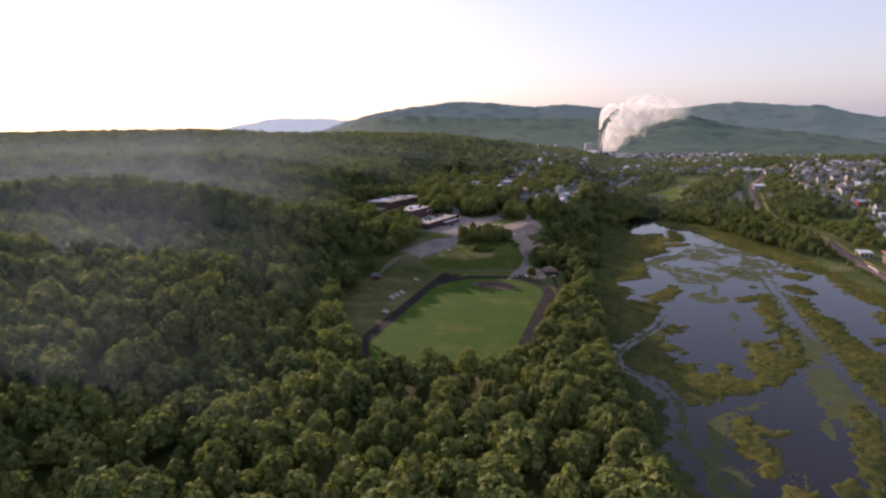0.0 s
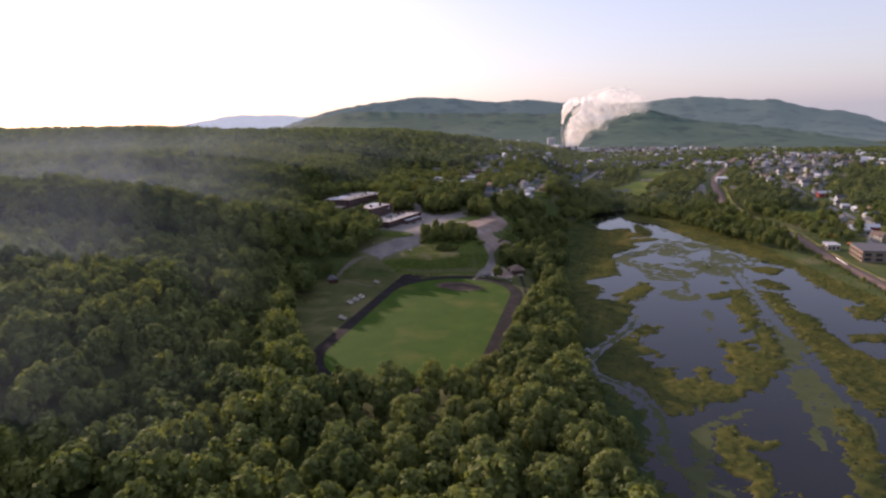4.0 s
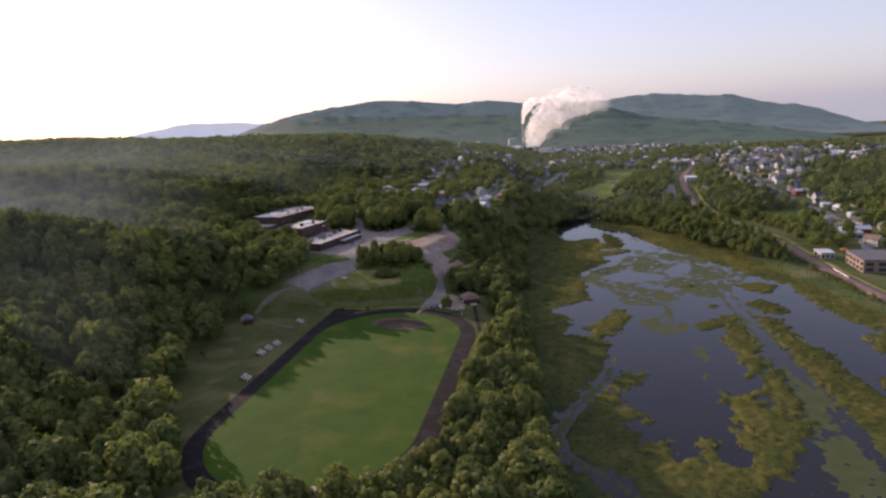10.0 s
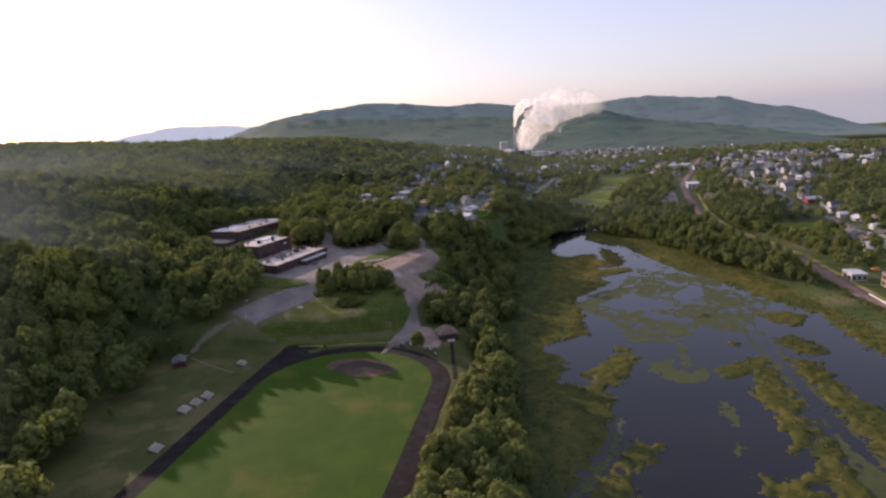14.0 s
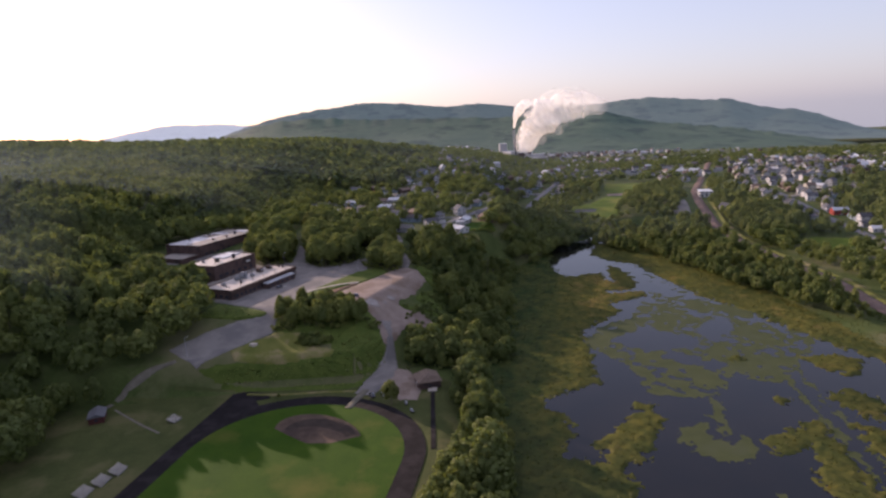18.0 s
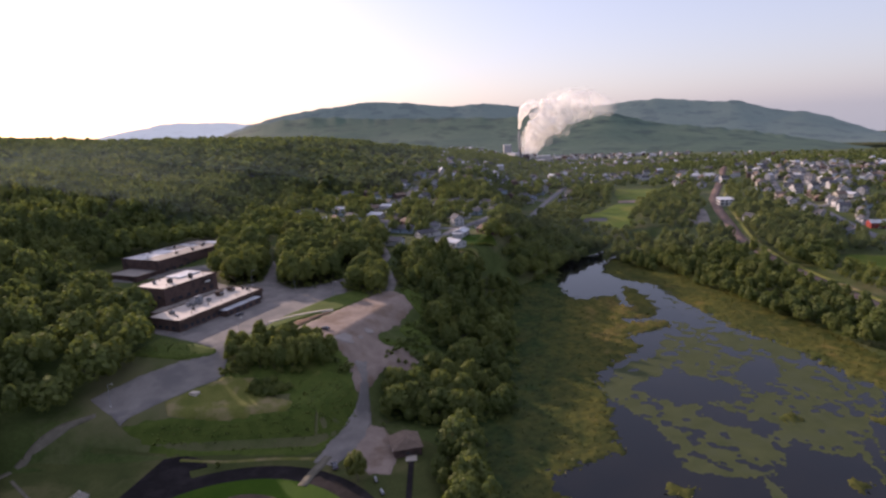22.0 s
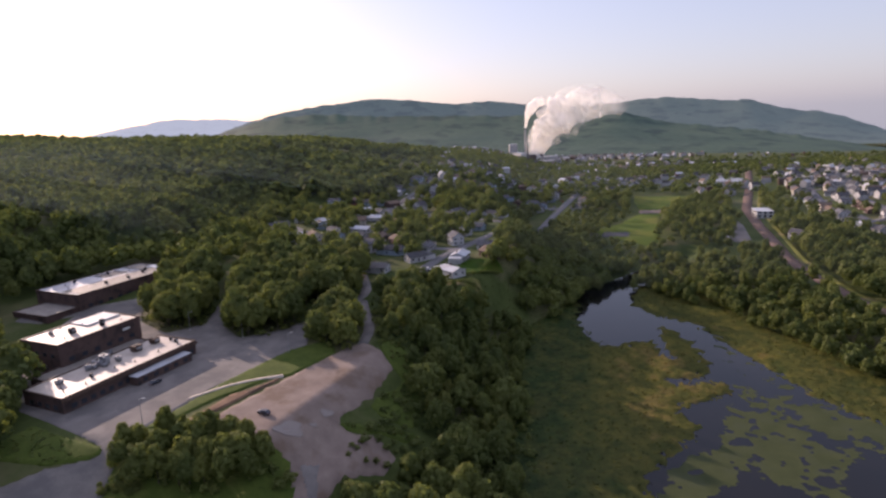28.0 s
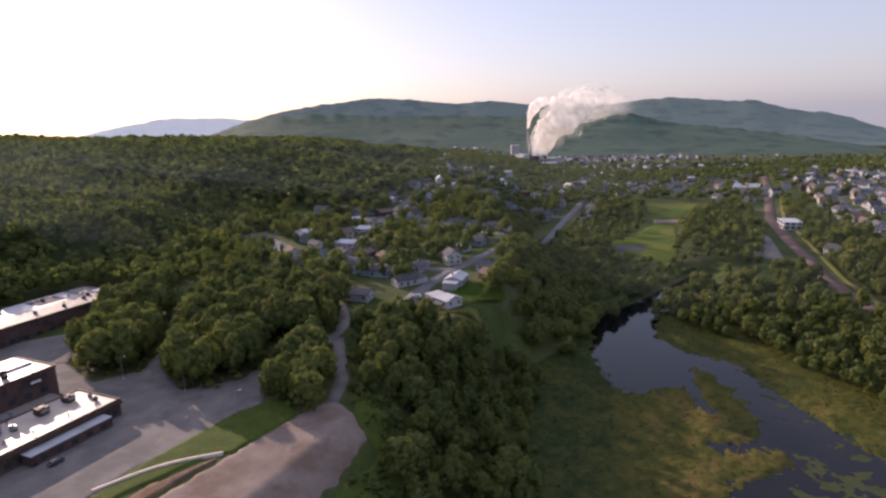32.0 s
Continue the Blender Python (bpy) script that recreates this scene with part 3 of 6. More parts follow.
tv[:, 2] = np.stack([tx + 0.5 * rng.randn(len(pick)), ty + 0.5 * rng.randn(len(pick)), tz + th], 1)
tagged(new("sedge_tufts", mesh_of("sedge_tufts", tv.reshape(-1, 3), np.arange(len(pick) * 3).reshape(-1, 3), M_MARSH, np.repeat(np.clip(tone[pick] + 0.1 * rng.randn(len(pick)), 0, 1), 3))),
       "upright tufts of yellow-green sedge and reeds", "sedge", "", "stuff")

# duckweed floating in drifts
x, y, q = grid(44, 240, 327, 170, 680, 833)
drift = 0.25 * waves(x, y, 60, 31) + 0.3 * waves(x, y, 24, 32) + 0.2 * waves(x, y, 10, 33) + 0.08 * waves(x, y, 4.5, 34)
DRIFTS = [
    [(111, 510), (127, 532), (147, 544), (160, 566), (180, 604), (180, 640), (192, 640), (200, 594), (208, 566), (217, 545), (214, 515), (228, 505), (215, 483), (201, 472), (188, 455), (180, 449), (163, 458), (150, 441), (137, 441), (123, 448), (123, 480), (114, 498)],
    [(146, 447), (152, 438), (143, 419), (147, 410), (140, 396), (127, 396), (117, 410), (124, 421), (134, 424)],
    [(135, 380), (140, 379), (138, 364), (135, 356), (128, 351), (128, 342), (122, 339), (124, 346), (132, 355), (131, 368)],
    [(138, 290), (147, 284), (146, 266), (145, 254), (131, 232), (124, 228), (126, 244), (126, 259)],
    [(79, 240), (91, 246), (117, 257), (104, 251), (87, 238), (78, 216), (79, 201), (77, 188), (72, 176), (62, 176), (62, 200), (61, 211), (69, 215), (75, 231)],
    [(119, 260), (134, 266), (133, 255), (123, 230), (121, 218), (116, 220), (115, 230), (123, 240), (130, 258)],
    [(160, 349), (162, 331), (149, 272), (144, 236), (139, 227), (137, 250), (132, 266), (137, 291)],
    [(196, 629), (199, 626), (195, 611), (190, 613)],
    [(181, 606), (187, 601), (185, 586), (179, 586)],
]
TRAIL = [(190, 460), (186, 447), (178, 405), (170, 371), (163, 337), (155, 310), (144, 272), (136, 242)]
core = -8 - np.abs(along(x, y, TRAIL) - 3.2) + 10.0 * (along(x, y, TRAIL) < 9)
core = np.maximum(core, 2.6 - 0.9 * along(x, y, CHANNEL) - 20.0 * (y > 372))
for p in DRIFTS:
    core = np.maximum(core, np.minimum(inside(x, y, p), 2.6))
HOLES = [[(129, 509), (148, 527), (158, 517), (167, 504), (158, 495), (139, 492)], [(145, 487), (154, 493), (157, 476), (148, 475)], [(157, 472), (165, 480), (167, 471), (157, 466)], [(175, 520), (197, 537), (194, 518), (176, 503)]]
for p in HOLES:
    core = np.minimum(core, -1.3 * np.clip(inside(x, y, p) + 2.2 * waves(x, y, 12, 35) + 1.2 * waves(x, y, 5, 30), -4, 3))
core = core - 7.0 * step(0.2, 0.5, 0.45 * waves(x, y, 30, 37) + 0.42 * waves(x, y, 13, 38) + 0.2 * waves(x, y, 6, 29)) * (y > 395) - 3.0 * step(540, 600, y) * (1 + waves(x, y, 16, 36))
lily = core + 5.0 * drift + 1.2 * waves(x, y, 6, 39) + 0.5 * waves(x, y, 2.8, 40) > 0.6
keep = lily[q].all(1)
used = np.unique(q[keep])
back = np.zeros(len(x), int)
back[used] = np.arange(len(used))
tagged(new("duckweed", mesh_of("duckweed", np.stack([x, y, 0 * x + 0.02], 1)[used], back[q[keep]], M_LILY, smooth=True)),
       "grey-green duckweed drifting in patches on the pond", "duckweed", "", "stuff")

# ---- sports field ----
AX, NX = np.array((0.203, 0.979)), np.array((0.979, -0.203))


def on_field(s, n):
    return AX * s + NX * n


def stadium(r, s0=300.0, s1=402.0, n0=-99.8, seg=28):
    out = []
    for k in range(seg + 1):
        a = math.pi * k / seg
        out.append(on_field(s1 + r * math.sin(a), n0 - r * math.cos(a)))
    for k in range(seg + 1):
        a = math.pi * k / seg
        out.append(on_field(s0 - r * math.sin(a), n0 + r * math.cos(a)))
    return np.array(out)


def flat_ring(name, inner, outer, z, material):
    n = len(inner)
    v = np.concatenate([np.c_[inner, np.full(n, z)], np.c_[outer, np.full(n, z)], np.c_[inner, np.full(n, z - 0.8)], np.c_[outer, np.full(n, z - 1.2)]])
    f = []
    for i in range(n):
        j = (i + 1) % n
        f += [(i, j, n + j, n + i), (2 * n + i, 2 * n + j, j, i), (n + i, n + j, 3 * n + j, 3 * n + i)]
    return new(name, mesh_of(name, v, f, material))



# ---- woods ----
def ico(sub):
    bm = bmesh.new()
    bmesh.ops.create_icosphere(bm, subdivisions=sub, radius=1.0)
    v = np.array([w.co for w in bm.verts])
    f = np.array([[w.index for w in p.verts] for p in bm.faces])
    bm.free()
    return v, f


ICO = {1: ico(1), 2: ico(2)}


def crown_arrays(seed, lobes, sub, leaves, leaf, wide=0.4, shape="round"):
    """A crown one unit high: a domed body of billowing lobes with loose leaf clumps over them. Base at z = 0."""
    rng = np.random.RandomState(seed)
    iv, jf = ICO[sub]
    vs, fs, base = [], [], 0
    mid, half = np.array((0, 0, 0.53)), np.array((wide, wide, 0.45)) * 0.72
    cen, rad = [mid], [np.array((wide, wide, 0.45)) * 0.68]
    for k in range(lobes):
        up = 1 - 1.55 * (k + 0.5) / lobes
        a = k * 2.39996 + rng.uniform(-0.4, 0.4)
        flat = math.sqrt(max(0.0, 1 - up * up))
        d = np.array((flat * math.cos(a), flat * math.sin(a), up))
        c = mid + d * half * rng.uniform(0.75, 1.1)
        r = np.array((1, 1, 1.1)) * wide * rng.uniform(0.26, 0.4)
        if shape == "round":
            taper = 1.32 - 0.62 * c[2]
            c = c * np.array((taper, taper, 1.0))
            r = r * np.array((taper, taper, 1.0))
        if shape == "cone":
            taper = 1.25 - c[2]
            c = c * np.array((taper, taper, 1.0))
            r = r * np.array((taper, taper, 0.8))
        cen.append(c)
        rad.append(r)
    bodies = [(cen[0], rad[0])] if sub == 1 else list(zip(cen, rad))
    for c, r in bodies:
        v = iv * (1 + 0.07 * rng.randn(len(iv), 1)) * r * (0.9 if sub == 1 else 0.78) + c
        v[:, 2] = np.maximum(v[:, 2], 0.02)
        vs.append(v)
        fs.append(jf + base)
        base += len(v)
    lob = rng.randint(1, lobes + 1, leaves)
    d = rng.randn(leaves, 3)
    d /= np.linalg.norm(d, axis=1)[:, None]
    out = np.array(cen)[lob] - mid
    out /= np.linalg.norm(out, axis=1)[:, None] + 1e-6
    d = d + 0.7 * out
    d /= np.linalg.norm(d, axis=1)[:, None]
    p = np.array(cen)[lob] + d * np.array(rad)[lob] * rng.uniform(0.72, 1.32, leaves)[:, None]
    t = rng.randn(leaves, 3)
    t -= (t * d).sum(1)[:, None] * d * 0.8
    t /= np.linalg.norm(t, axis=1)[:, None]
    b = np.cross(d, t)
    s = (leaf * rng.uniform(0.6, 1.35, leaves))[:, None]
    lv = np.stack([p - t * s * 0.6 - b * s * 0.4, p + t * s * 0.6 - b * s * 0.35, p + b * s * 0.75 + d * s * 0.25], 1).reshape(-1, 3)
    vs.append(lv)
    fs.append(np.arange(leaves * 3).reshape(-1, 3) + base)
    return np.concatenate(vs), np.concatenate(fs)


def trunk_arrays(seed, h, r):
    rng = np.random.RandomState(seed)
    bm = bmesh.new()
    bmesh.ops.create_cone(bm, cap_ends=True, segments=7, radius1=r, radius2=r * 0.35, depth=h, matrix=pose(0, 0, h / 2 - 0.3))
    for k in range(4):
        a = k * 1.7 + rng.rand()
        bmesh.ops.create_cone(bm, cap_ends=True, segments=5, radius1=r * 0.4, radius2=r * 0.12, depth=h * 0.5,
                              matrix=pose(0, 0, h * (0.5 + 0.1 * k)) @ Euler((0, radians(48), a)).to_matrix().to_4x4() @ pose(0, 0, h * 0.25))
    me = bpy.data.meshes.new("trunk")
    bm.to_mesh(me)
    bm.free()
    me.materials.append(M_TRUNK)
    return me


WEST_EDGE = [(-70, 262), (-86, 318), (-101, 340), (-110, 376), (-110, 446), (-102, 470), (-88, 482), (-80, 491), (-72, 503), (-76, 514), (-70, 530), (-84, 546), (-105, 580), (-130, 600), (-158, 625), (-162, 660), (-144, 704), (-134, 720)]


def west_border(y):
    return np.interp(y, [p[1] for p in WEST_EDGE], [p[0] for p in WEST_EDGE])


GROVES = {
    "band": [(-6, 262), (6.5, 282), (16.5, 318), (28.5, 368), (40, 405), (47, 440), (47, 468), (58, 480), (62, 420), (56, 360), (50, 318), (46, 290), (47, 262), (50, 200), (40, 180)],
    "clump": [(-41, 500), (-42, 521), (-30, 527), (-14, 525), (2, 517), (11, 507), (-11, 497), (-28, 500)],
    "terrace_wood": [(22, 484), (21, 510), (34, 524), (46, 534), (50, 546), (40, 550), (37, 560), (42, 572), (36, 584), (27, 598), (22, 616), (18, 648), (36, 662), (60, 657), (95, 680), (104, 655), (90, 610), (86, 560), (82, 520), (72, 488), (44, 484)],
    "court_wood": [(-90, 632), (-69, 617), (-53, 619), (-58, 650), (-72, 700), (-80, 716), (-90, 702), (-99, 676)],
    "loop_wood": [(-45, 617), (-30, 603), (-19, 604), (-12, 616), (-8, 640), (14, 650), (14, 690), (-62, 722), (-56, 660)],
    "lot_wood": [(-7, 601), (8, 586), (15, 581), (21, 591), (22, 607), (16, 626), (8, 640), (-1, 632), (-3, 614)],
}
EAST_WOOD = [(180, 738), (200, 705), (214, 690), (222, 640), (232, 590), (246, 530), (258, 500), (268, 520), (280, 590), (288, 690), (300, 770), (322, 868), (284, 830), (236, 815), (204, 780)]
GREENS = [(196, 860), (226, 836), (272, 935), (300, 985), (364, 1090), (294, 1092), (262, 975)]
CAR_PARK = [(290, 840), (307, 826), (330, 890), (334, 910), (318, 898)]
SHORE_WOOD = [(84, 694), (108, 682), (128, 700), (146, 724), (170, 748), (186, 756), (212, 782), (240, 815), (250, 850), (204, 860), (180, 890), (262, 976), (220, 1000), (200, 1000), (100, 790), (96, 740)]
rng = np.random.RandomState(11)


def jitter_grid(x0, x1, y0, y1, pitch):
    nx, ny = int((x1 - x0) / pitch), int((y1 - y0) / pitch)
    a, b = np.meshgrid(np.arange(nx), np.arange(ny))
    a = x0 + (a + 0.5 * (b % 2)) * pitch + rng.uniform(-0.38, 0.38, a.shape) * pitch
    b = y0 + b * pitch + rng.uniform(-0.38, 0.38, b.shape) * pitch
    return a.ravel(), b.ravel()


def in_view(x, y):
    """A wedge that holds all that the flight looks at, with room round it for shadows."""
    return (np.abs(x - 20) < 150 + 0.95 * np.maximum(0, y - 20)) & (y > 40)


def wooded(x, y):
    w = (x < west_border(y) - 3) & (y >= 262) & (y < 720)
    south = (y < 262) & (x < 46 - 0.02 * (262 - y))
    north = (y >= 720) & (y < 1000) & (x < -95 - 0.0 * y + 25 * waves(x, y, 120, 44))
    return w | south | north


woods_v, woods_f, woods_t, woods_n = [], [], [], [0]
KINDS = {
    "grove": [crown_arrays(40 + k, 20, 1, 900, 0.064, 0.36 + 0.03 * (k % 3)) for k in range(5)] + [crown_arrays(48, 15, 1, 900, 0.058, 0.28)],
    "near": [crown_arrays(50 + k, 15, 1, 480, 0.08, 0.36 + 0.03 * (k % 3)) for k in range(6)] + [crown_arrays(60, 13, 1, 480, 0.07, 0.26, "cone")],
    "slim": [crown_arrays(110 + k, 15, 1, 420, 0.066, 0.24 + 0.02 * k) for k in range(4)],
    "mid": [crown_arrays(70 + k, 7, 1, 120, 0.14, 0.42) for k in range(5)] + [crown_arrays(78, 7, 1, 100, 0.12, 0.27, "cone")],
    "garden": [crown_arrays(130 + k, 10, 1, 230, 0.1, 0.38 + 0.02 * k) for k in range(4)] + [crown_arrays(138, 9, 1, 200, 0.095, 0.24, "cone")],
    "far": [crown_arrays(90 + k, 4, 1, 34, 0.24, 0.5) for k in range(4)],
}


def plant(x, y, kind, h_lo, h_hi, w_lo=0.85, w_hi=1.25, sink=0.12):
    """Adds trees of the joined woods at x, y."""
    forms = KINDS[kind]
    z = land(x, y)
    for k, form in enumerate(forms):
        share_of = rng.rand(len(x))
        sel = np.nonzero((np.arange(len(x)) * 7919 % len(forms)) == k)[0]
        if not len(sel):
            continue
        v, f = form
        h = rng.uniform(h_lo, h_hi, len(sel)) * (1 + 0.12 * waves(x[sel], y[sel], 60, 77))
        w = h * rng.uniform(w_lo, w_hi, len(sel))
        a = rng.rand(len(sel)) * 6.28
        c, s = np.cos(a)[:, None], np.sin(a)[:, None]
        px = (v[:, 0] * c - v[:, 1] * s) * w[:, None] + x[sel][:, None]
        py = (v[:, 0] * s + v[:, 1] * c) * w[:, None] + y[sel][:, None]
        pz = v[:, 2] * h[:, None] + (z[sel] + sink * h)[:, None] - 0.1 * h[:, None]
        n = len(v)
        woods_v.append(np.stack([px, py, pz], -1).reshape(-1, 3))
        woods_f.append((f[None] + (np.arange(len(sel)) * n)[:, None, None] + woods_n[0]).reshape(-1, 3))
        tone = np.clip((0.2 if kind == "far" else 0.45) + 0.25 * waves(x[sel], y[sel], 90, 12) + rng.uniform(-0.3, 0.3, len(sel)), 0, 1)
        woods_t.append(np.repeat(tone, n))
        woods_n[0] += n * len(sel)


def flush_woods(name, label):
    me = mesh_of(name, np.concatenate(woods_v), np.concatenate(woods_f), M_WOODS, np.concatenate(woods_t))
    woods_v.clear(), woods_f.clear(), woods_t.clear()
    woods_n[0] = 0
    return tagged(new(name, me), label, "woods", "", "stuff")


# woods round the field
x, y = jitter_grid(-420, 60, 44, 720, 9.8)
hold = wooded(x, y) & in_view(x, y)
x, y = x[hold], y[hold]
near_zone = (y > 190) & (y < 262) & (x > -70)
single = np.nonzero(near_zone)[0]
spare = np.nonzero(~near_zone)[0]
low = (y[spare] > 478) & (x[spare] > -150) & (y[spare] < 620)
plant(x[spare][~low], y[spare][~low], "near", 12, 20, 0.75, 1.1)
plant(x[spare][low], y[spare][low], "near", 11, 17, 0.85, 1.2)
flush_woods("woods_west", "dense green broadleaf woods climbing the hill beside the field")
sx0, sy0 = jitter_grid(-420, 44, -300, 44, 11.5)
plant(sx0, sy0, "mid", 12, 19, 0.8, 1.2)
flush_woods("woods_south", "dense broadleaf woods at the start of the flight")
TREE_SPOTS = [(float(x[i]), float(y[i]), 12, 20) for i in single]
for name, poly in GROVES.items():
    p = np.array(poly)
    gxx, gyy = jitter_grid(p[:, 0].min(), p[:, 0].max(), p[:, 1].min(), p[:, 1].max(), {"clump": 5.6, "lot_wood": 5.0, "loop_wood": 5.8, "court_wood": 5.8}.get(name, 7.4))
    hold = inside(gxx, gyy, poly) > {"lot_wood": 3.0, "loop_wood": 3.0, "court_wood": 3.0, "terrace_wood": 3.2}.get(name, 2.0)
    lo, hi = {"clump": (8, 11.5), "band": (12, 19), "lot_wood": (11, 16), "loop_wood": (13, 18), "court_wood": (12, 17), "terrace_wood": (9, 16)}.get(name, (10, 17))
    TREE_SPOTS += [(float(a), float(b), lo, hi) if name != "terrace_wood" or a < 60 else (float(a), float(b), 7, 12) for a, b in zip(gxx[hold], gyy[hold])]
# the thicket between the field house and the terrace
for k in range(26):
    gx, gy = 25 + 6.0 * (k % 6) + 2.5 * math.sin(7.3 * k), 487 + 7.0 * (k // 6) + 2.2 * math.sin(5.1 * k + 1)
    TREE_SPOTS.append((gx, gy, 5, 8) if gx < 33 or gy < 489 else (gx, gy, 8, 13))
TREE_SPOTS += [(44, 451, 7, 10), (45, 444, 8, 11), (46, 459, 7, 10), (50, 474, 8, 12), (58, 470, 6, 9)]
# past three hundred the groves go on as joined woods
random.shuffle(TREE_SPOTS)
rest = np.array(TREE_SPOTS[296:])
TREE_SPOTS = TREE_SPOTS[:296]
for lo in sorted(set(rest[:, 2])):
    r = rest[rest[:, 2] == lo]
    plant(r[:, 0], r[:, 1], "grove", lo, float(r[0, 3]), 0.72, 1.05)
flush_woods("groves", "leafy groves between field, school and pond")
x, y = jitter_grid(170, 330, 480, 880, 5.8)
hold = (inside(x, y, EAST_WOOD) > 0) & (along(x, y, CREEK) > 9)
hold &= rng.rand(len(x)) < 0.85
hold &= (waves(x, y, 26, 93) - 0.012 * (x - 235) > -0.85) & ((y < 775) | (rng.rand(len(x)) < 0.3)) & (inside(x, y, CAR_PARK) < -5)
thin_one = rng.rand(len(x)) < 0.72
plant(x[hold & thin_one], y[hold & thin_one], "slim", 8, 15, 0.8, 1.15)
plant(x[hold & ~thin_one], y[hold & ~thin_one], "near", 4, 9, 0.8, 1.1)
x, y = jitter_grid(85, 270, 690, 1000, 7.8)
hold = (inside(x, y, SHORE_WOOD) > 0) & (along(x, y, CREEK) > 8) & (inside(x, y, GREENS) < -3)
bush = (y > 786) & (x > 178)
plant(x[hold & ~bush], y[hold & ~bush], "near", 9, 14)
plant(x[hold & bush], y[hold & bush], "near", 4, 7)
flush_woods("woods_shore", "broadleaf woods along the far shores of the pond")
x, y = jitter_grid(-900, 60, 700, 1000, 10)
hold = wooded(x, y) & in_view(x, y) | (x < -420) & in_view(x, y)
plant(x[hold], y[hold], "mid", 10, 15)
x, y = jitter_grid(-900, -420, 300, 720, 10)
hold = in_view(x, y)
plant(x[hold], y[hold], "mid", 10, 15)
x, y = jitter_grid(-1500, 100, 1000, 1800, 14)
hold = in_view(x, y) & (x < -40 + 110 * waves(x, y, 300, 45) - 0.02 * (1800 - y))
plant(x[hold], y[hold], "far", 12, 17, 1.1, 1.5)
flush_woods("woods_ridge", "hazy wooded ridge of broadleaf trees behind the school")

# ---- single trees near the flight ----
TREE_CROWNS = [mesh_of("crown", *crown_arrays(200 + k, 22, 2, 2600, 0.047, 0.36 + 0.025 * (k % 3)), M_LEAF) for k in range(7)]
TREE_CROWNS += [mesh_of("crown", *crown_arrays(220 + k, 14, 2, 2100, 0.045, 0.25 + 0.015 * k), M_LEAF) for k in range(4)]
TREE_TRUNKS = [trunk_arrays(k, 0.7, 0.022) for k in range(3)]


def tree(x, y, h, k, label, group="trees by the field"):
    r = random.Random(int(x * 31 + y * 17))
    z = float(land(x, y))
    ob = thing("tree", label, "tree", pose(x, y, z, 0, 0, r.uniform(0, 360)), group)
    w = h * r.uniform(0.7, 1.05)
    t = new("trunk", TREE_TRUNKS[k % 3])
    t.parent, t.matrix_local = ob, Matrix.Diagonal((h, h, h, 1))
    c = new("crown", TREE_CROWNS[k % len(TREE_CROWNS)])
    c.parent, c.matrix_local = ob, Matrix.Translation((0, 0, h * 0.06)) @ Matrix.Diagonal((w, w, h * 0.96, 1))
    return ob


LOOKS = ["full green broadleaf tree standing in dense woods", "tall rounded broadleaf tree with dark green leaves", "yellow-green leafy tree with an uneven crown", "slender leafy tree among its neighbours"]
for i, (tx0, ty0, lo, hi) in enumerate(TREE_SPOTS):
    tree(tx0, ty0, random.uniform(lo, hi), i, LOOKS[i % 4])


# ---- grass, lots and paths round the field and the school ----
draped("field_grass", [(-128, 376), (-108, 338), (-96, 316), (-84, 262), (-40, 248), (10, 262), (22, 300), (44, 400), (46, 470), (20, 486), (-30, 482), (-66, 474), (-100, 470), (-124, 448)],
       M_ROUGH, 0.12, 2.2, 0.6, "rough grass verge beside the running track", "grass")
draped("bank_grass", [(-70, 477), (-52, 480), (-30, 480), (-10, 482), (-12, 490), (-8, 497), (10, 509), (14, 490), (6, 472), (-2, 467), (-36, 470), (-56, 471)],
       M_TALL, 0.35, 1.6, 0.4, "tall leafy growth on the bank below the school lot", "grass")
draped("bank_top", [(-44, 500), (-41, 525), (-34, 531), (-21, 534), (8, 524), (10, 507), (-8, 490), (-26, 488)], M_TALL, 0.25, 1.6, 0.3, "shaded rough grass under the bank's trees", "grass")
draped("bank_lawn", [(-54, 480), (-58, 488), (-48, 495), (-39, 501), (-26, 499), (-22, 490), (-9, 485), (-10, 481), (-31, 479)], M_LAWN, 0.45, 1.2, 0.25, "dry yellow-green lawn on top of the bank", "lawn")
draped("terrace_asphalt", [(-87, 490), (-70, 477), (-58, 489), (-48, 496), (-39, 501), (-41, 517), (-40, 526), (-27, 556), (-17, 567), (-2, 590), (-4, 604), (-10, 617), (-34, 606), (-47, 622), (-53, 666), (-59, 664), (-56, 624), (-70, 615), (-90, 632), (-125, 645), (-124, 598), (-112, 578), (-88, 542), (-73, 533), (-50, 519), (-47, 514), (-60, 510), (-73, 502)],
       M_ASPHALT, 0.3, 1.2, 0.12, "sun-bleached asphalt drive and parking lot round the school", "parking lot")
draped("court_asphalt", [(-150, 634), (-152, 655), (-124, 652), (-92, 668), (-96, 650), (-88, 632), (-106, 628), (-125, 640), (-136, 631)], M_ASPHALT, 0.34, 1.6, 0.2, "shaded asphalt yard between the school buildings", "yard")
draped("kerb_island", [(-76, 531), (-60, 522), (-48, 518), (-46, 515), (-48, 513), (-60, 511), (-82, 514)], M_TALL, 0.6, 1.1, 0.25, "overgrown grass island beside the school drive", "grass")
draped("grass_strip", [(-40, 525), (-27, 557), (-9, 588), (6, 600), (11, 584), (-3, 562), (-7, 563), (-24, 545), (-35, 527)], M_TALL, 0.42, 1.1, 0.15, "mown grass strip between the two lots", "grass")
draped("dirt_scar", [(-30, 527), (-20, 547), (-5, 561), (-7, 557), (-23, 533), (-27, 525)], M_DIRT_R, 0.52, 0.9, 0.15, "bare reddish dirt scar along the grass strip", "dirt")
